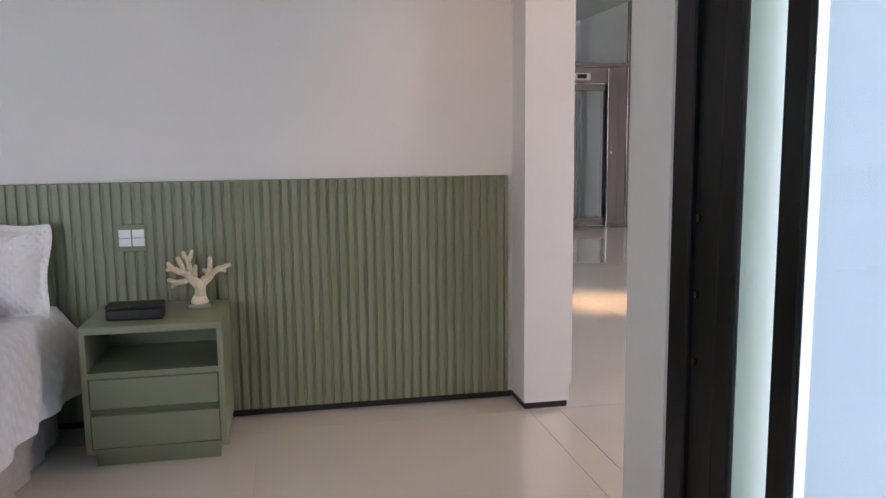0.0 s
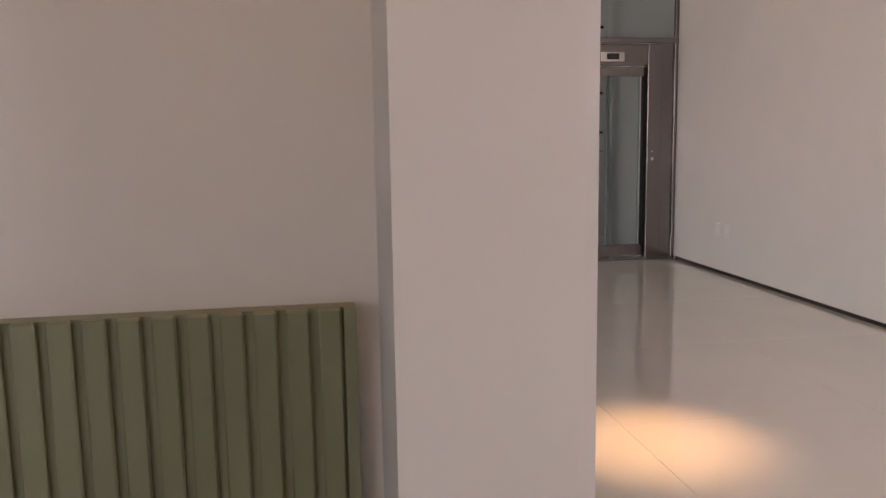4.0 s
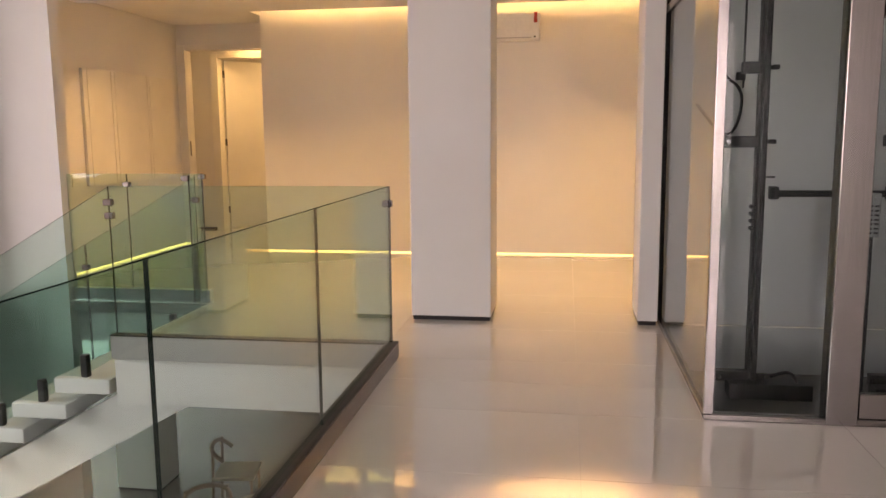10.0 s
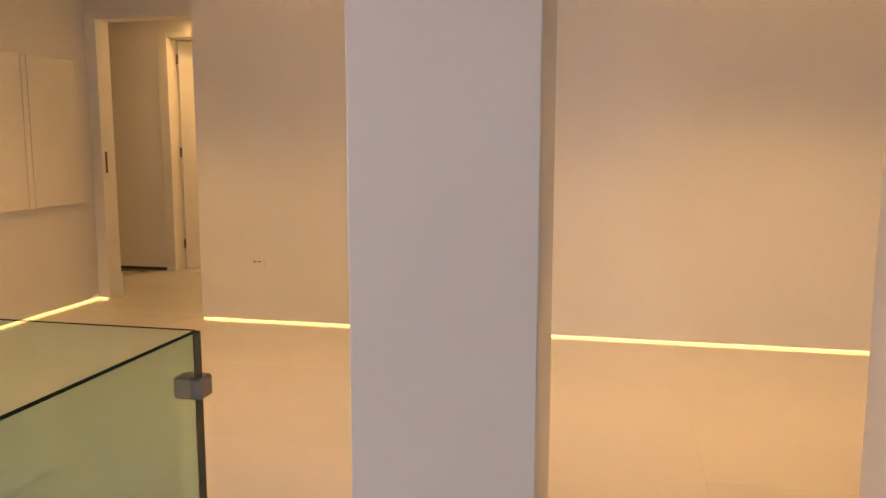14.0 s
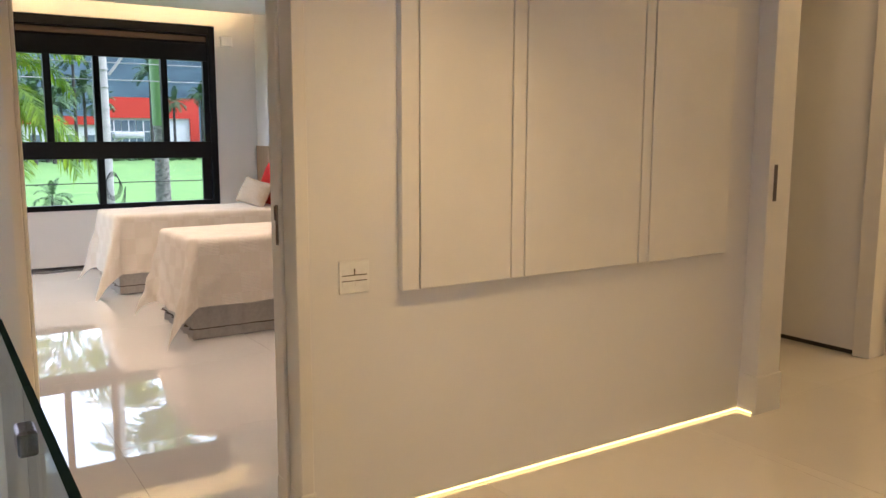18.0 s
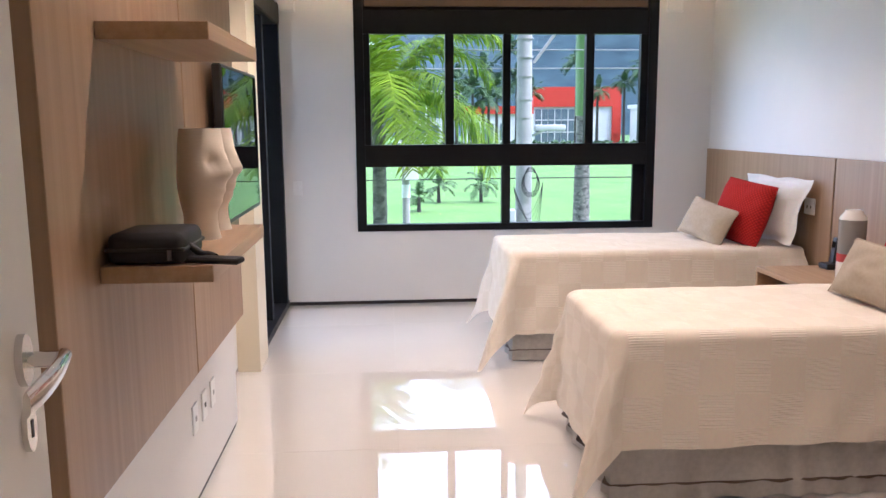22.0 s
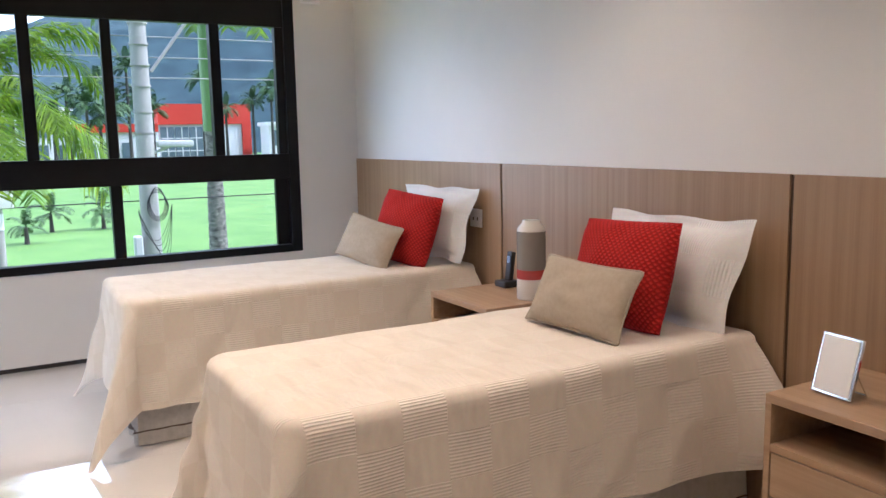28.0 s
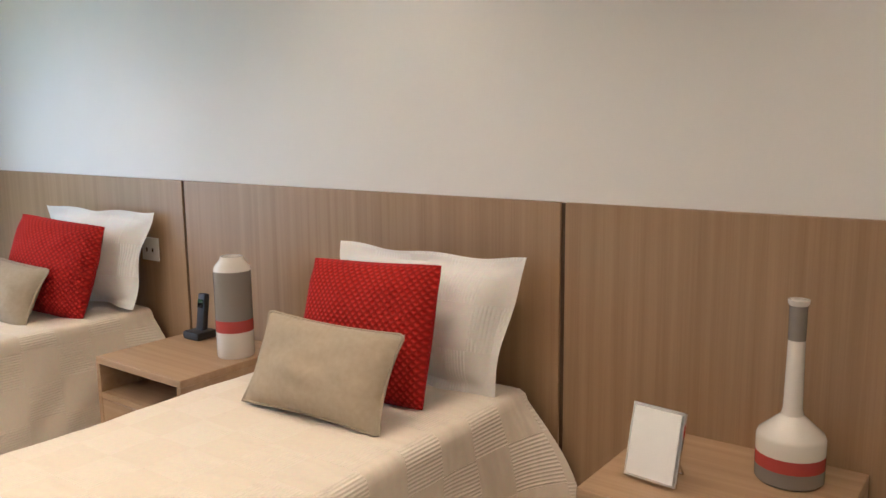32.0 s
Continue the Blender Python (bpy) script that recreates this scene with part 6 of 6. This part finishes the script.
for _z in (4.9, 5.3, 5.8, 6.2, 6.6, 7.0, 7.4):
    part("band", cyl(bmesh.new(), 0, 0, _z, _z + 0.035, 0.19), M_CONCRETE, pole)
part("fitting", bx(bmesh.new(), -0.15, 0.15, 0.22, 0.92, 4.62, 4.76, 0.05, 2), M_GREYPLASTIC, pole, "grey lamp fitting")
part("fitting_arm", rod(bmesh.new(), (0, 0, 4.45), (0, 0.5, 4.66), 0.03), M_GREYPLASTIC, pole)
part("junction_box", bx(bmesh.new(), 0.05, 0.25, -0.36, -0.2, 2.3, 2.9, 0.03), M_GREYPLASTIC, pole)
for _k in range(4):
    _r = 0.15 + 0.02 * _k
    curve_part("cable_coil", [(0.22, 0.12 + _r * math.cos(a * math.pi / 5), 3.55 + 0.30 * math.sin(a * math.pi / 5) - 0.03 * _k) for a in range(10)], 0.008, M_WIRE, pole, "", True)
for _k in range(5):
    curve_part("loose_cable", ((0.2, -0.25, 3.4), (0.24, -0.2 + 0.08 * _k, 2.9 - 0.12 * _k), (0.24, 0.2 + 0.03 * _k, 2.7 - 0.1 * _k), (0.2, 0.4, 3.5)), 0.005, M_WIRE, pole)
part("stay", rod(bmesh.new(), (0, 0.2, 6.1), (0, 1.55, 7.9), 0.035), M_CONCRETE, pole)
post = thing("sign_post", "slim grey post with a white band and small white signs", "post", "", (-20.0, 1.29, GZ))
part("shaft", cyl(bmesh.new(), 0, 0, 0, 4.9, 0.075, n=14), M_CONCRETE, post)
part("white_band", cyl(bmesh.new(), 0, 0, 3.36, 3.62, 0.082, n=14), M_WHITEWALL, post)
part("sign", bx(bmesh.new(), 0.08, 0.20, -0.04, 0.24, 3.72, 4.12, 0.01), M_WHITEWALL, post)
lines = thing("power_lines", "thin pale overhead cables along the street", "cables")
for _z in (3.62, 6.05, 6.45, 6.85, 7.15):
    curve_part("cable", [(-22.2, -40, GZ + _z + 0.3), (-22.2, -18, GZ + _z - 0.25), (-22.2, 3.97, GZ + _z), (-22.2, 24, GZ + _z - 0.2), (-22.2, 50, GZ + _z + 0.5)], 0.012, M_CONCRETE if _z > 5 else M_WIRE, lines)

# far buildings
bld = thing("red_building", "low white and red building with large windows beyond the lawn", "building", "", (-178, 41, GZ))
box("wall", -8, 0, -8.6, 10.2, 0, 8.1, M_WHITEWALL, bld)
box("fascia", -8.3, 0.5, -8.6, 10.5, 8.1, 12.3, M_REDWALL, bld, "red rendered upper storey")
box("end_wall", 0.0, 0.6, 8.6, 10.5, 0, 8.1, M_REDWALL, bld, "red end wall")
for _i in range(4):
    w = box("window", 0.0, 0.2, -8.2 + 2.9 * _i, -5.5 + 2.9 * _i, 0.6, 7.6, M_FARGLASS, bld)
    box("mullion", 0.2, 0.3, -6.95 + 2.9 * _i, -6.75 + 2.9 * _i, 0.6, 7.6, M_WHITEWALL, w)
    for _z in (2.6, 5.2):
        box("rail", 0.2, 0.3, -8.2 + 2.9 * _i, -5.5 + 2.9 * _i, _z, _z + 0.2, M_WHITEWALL, w)
box("awning", 0.0, 0.9, 9.0, 10.2, 2.2, 2.7, M_REDWALL, bld, "small red canopy")
lb = thing("low_building", "low white house with a red roof edge beside the red building", "building", "", (-172, 24, GZ))
box("wall", -6, 0, -7, 7, 0, 6.6, M_WHITEWALL, lb)
box("roof", -6.4, 0.5, -7.3, 7.3, 6.6, 8.2, M_REDWALL, lb, "red roof edge")
for _i in range(4):
    box("window", 0.0, 0.2, -6 + 3.2 * _i, -4.2 + 3.2 * _i, 1.2, 4.6, M_FARGLASS, lb)
wb = thing("white_building", "white two-storey building behind the palms", "building", "", (-175, 12, GZ))
box("wall", -6, 0, -9, 4, 0, 10.8, M_WHITEWALL, wb)
box("roof", -6.5, 0.5, -9.5, 4.5, 10.8, 11.5, M_WHITEWALL, wb)
for _i in range(4):
    for _j in range(2):
        box("window", 0.0, 0.2, -8 + 3.0 * _i, -6.2 + 3.0 * _i, 1.2 + 4.6 * _j, 4.4 + 4.6 * _j, M_FARGLASS, wb)
gh = thing("white_house", "white house with balcony railings among far palms", "building", "", (-168, 60, GZ))
box("wall", -6, 0, -7.5, 14, 0, 7.5, M_WHITEWALL, gh)
box("roof", -6.5, 0.6, -8, 14.6, 7.5, 8.3, M_WHITEWALL, gh)
for _i in range(5):
    box("window", 0.0, 0.2, -6.5 + 4 * _i, -4 + 4 * _i, 3.4, 6.6, M_FARGLASS, gh)
_rg = random.Random(77)
hedge = bmesh.new()
for _i in range(700):
    _y = _rg.uniform(-70, 110)
    _r = _rg.uniform(0.25, 0.7)
    bmesh.ops.create_icosphere(hedge, subdivisions=1, radius=_r, matrix=Matrix.Translation((-158 + _rg.uniform(-5, 5), _y, GZ + _rg.uniform(0.1, 0.9))) @ Matrix.Diagonal((1, 1, _rg.uniform(0.6, 1.1), 1)))
for _v in hedge.verts:
    _v.co += Vector((_rg.uniform(-.4, .4), _rg.uniform(-.4, .4), _rg.uniform(-.4, .4)))
tagged(part("shrubs", hedge, M_FRONDFAR, None, "", 80), "dark green shrubs along the far side of the lawn", "shrubs", kind="stuff")

# wooded hill
_bm = bmesh.new()
_rows = []
for _i in range(41):
    _row = []
    for _j in range(101):
        _y = -420 + 8.4 * _j
        _x = -300 - 9 * _i
        _u = _i / 40
        _crest = 46 + 30 / (1 + math.exp(-(_y - 2) / 14)) + 50 / (1 + math.exp(-(_y - 90) / 45))
        _h = _crest * math.sin(_u * math.pi / 2) + 6 * noise.noise(Vector((_x / 40, _y / 40, 0))) * _u + 3.0 * noise.noise(Vector((_x / 9, _y / 9, 2)))
        _row.append(_bm.verts.new((_x, _y, GZ + max(-1, _h))))
    _rows.append(_row)
for _a, _b in zip(_rows, _rows[1:]):
    for _j in range(100):
        _bm.faces.new((_a[_j], _a[_j + 1], _b[_j + 1], _b[_j]))
tagged(part("backdrop", _bm, M_HILL, None, "", 80), "wooded hill in the distance, coloured blue-green for haze", "hill", kind="structure")

# bright overcast sky beyond the hill
_bm = bmesh.new()
_rows = [[_bm.verts.new((-10 - 760 * math.cos(_e) * math.cos(_a), 760 * math.cos(_e) * math.sin(_a), GZ - 8 + 760 * math.sin(_e))) for _a in [radians(-100 + 5 * _k) for _k in range(41)]] for _e in [radians(3.5 * _k) for _k in range(17)]]
for _r0, _r1 in zip(_rows, _rows[1:]):
    for _k in range(40):
        _bm.faces.new((_r0[_k], _r0[_k + 1], _r1[_k + 1], _r1[_k]))
tagged(part("backdrop", _bm, glow("overcast_sky", (0.90, 0.95, 1.0), 1.25), None, "", 80), "plain pale overcast sky", "sky", kind="structure")

# ---- floor tiles ----
def tiles(name, label, x0, x1, y0, y1, sx, sy, ox, oy, skip=()):
    fl = tagged(new(name), label, "floor", kind="structure")
    box("bed", x0, x1, y0, y1, -0.010, -0.0025, M_GROUT, fl, "pale grout")
    cache = {}
    i0, i1 = math.floor((x0 - ox) / sx), math.ceil((x1 - ox) / sx)
    j0, j1 = math.floor((y0 - oy) / sy), math.ceil((y1 - oy) / sy)
    g = 0.0008
    for i in range(i0, i1):
        for j in range(j0, j1):
            a, b = max(x0, ox + i * sx), min(x1, ox + (i + 1) * sx)
            c, d = max(y0, oy + j * sy), min(y1, oy + (j + 1) * sy)
            if b - a < 0.02 or d - c < 0.02:
                continue
            k = (round(b - a, 3), round(d - c, 3))
            if k not in cache:
                cache[k] = to_mesh("tile", bx(bmesh.new(), -k[0] / 2 + g, k[0] / 2 - g, -k[1] / 2 + g, k[1] / 2 - g, -0.008, 0.0), M_TILE)
            o = new("tile", cache[k])
            o.parent, o.location = fl, ((a + b) / 2, (c + d) / 2, 0)
    return fl


tiles("floor_gallery", "polished off-white porcelain tile floor", -0.465, 2.94, -9.9, -1.862, 1.19, 1.19, -0.60, -2.60)
tiles("floor_lift_side", "polished off-white porcelain tile floor beside the lift", -0.465, 1.165, -1.862, -0.985, 1.19, 1.19, -0.60, -2.60)
tiles("floor_landing", "polished off-white porcelain tile floor of the landing", -2.30, 1.20, -0.985, 0.335, 1.19, 1.19, -0.60, -2.60)
tiles("floor_lounge", "polished off-white porcelain tile floor of the lounge", -4.40, 2.94, 0.335, 3.42, 1.19, 1.19, -0.60, -2.60)
tiles("floor_corridor", "polished off-white porcelain tile floor of the corridor", -6.2, -2.2, 3.42, 7.6, 1.19, 1.19, -0.60, -2.60)
tiles("floor_green_bedroom", "polished off-white porcelain tile floor of the green bedroom", -6.2, -0.465, -13.5, -8.2, 1.19, 1.19, -0.60, -2.60)
tiles("floor_bedroom", "polished off-white porcelain tile floor of the twin bedroom", RX - 0.12, -4.40, -0.18, RY1 + 0.1, 1.19, 1.19, -0.60, -2.60)
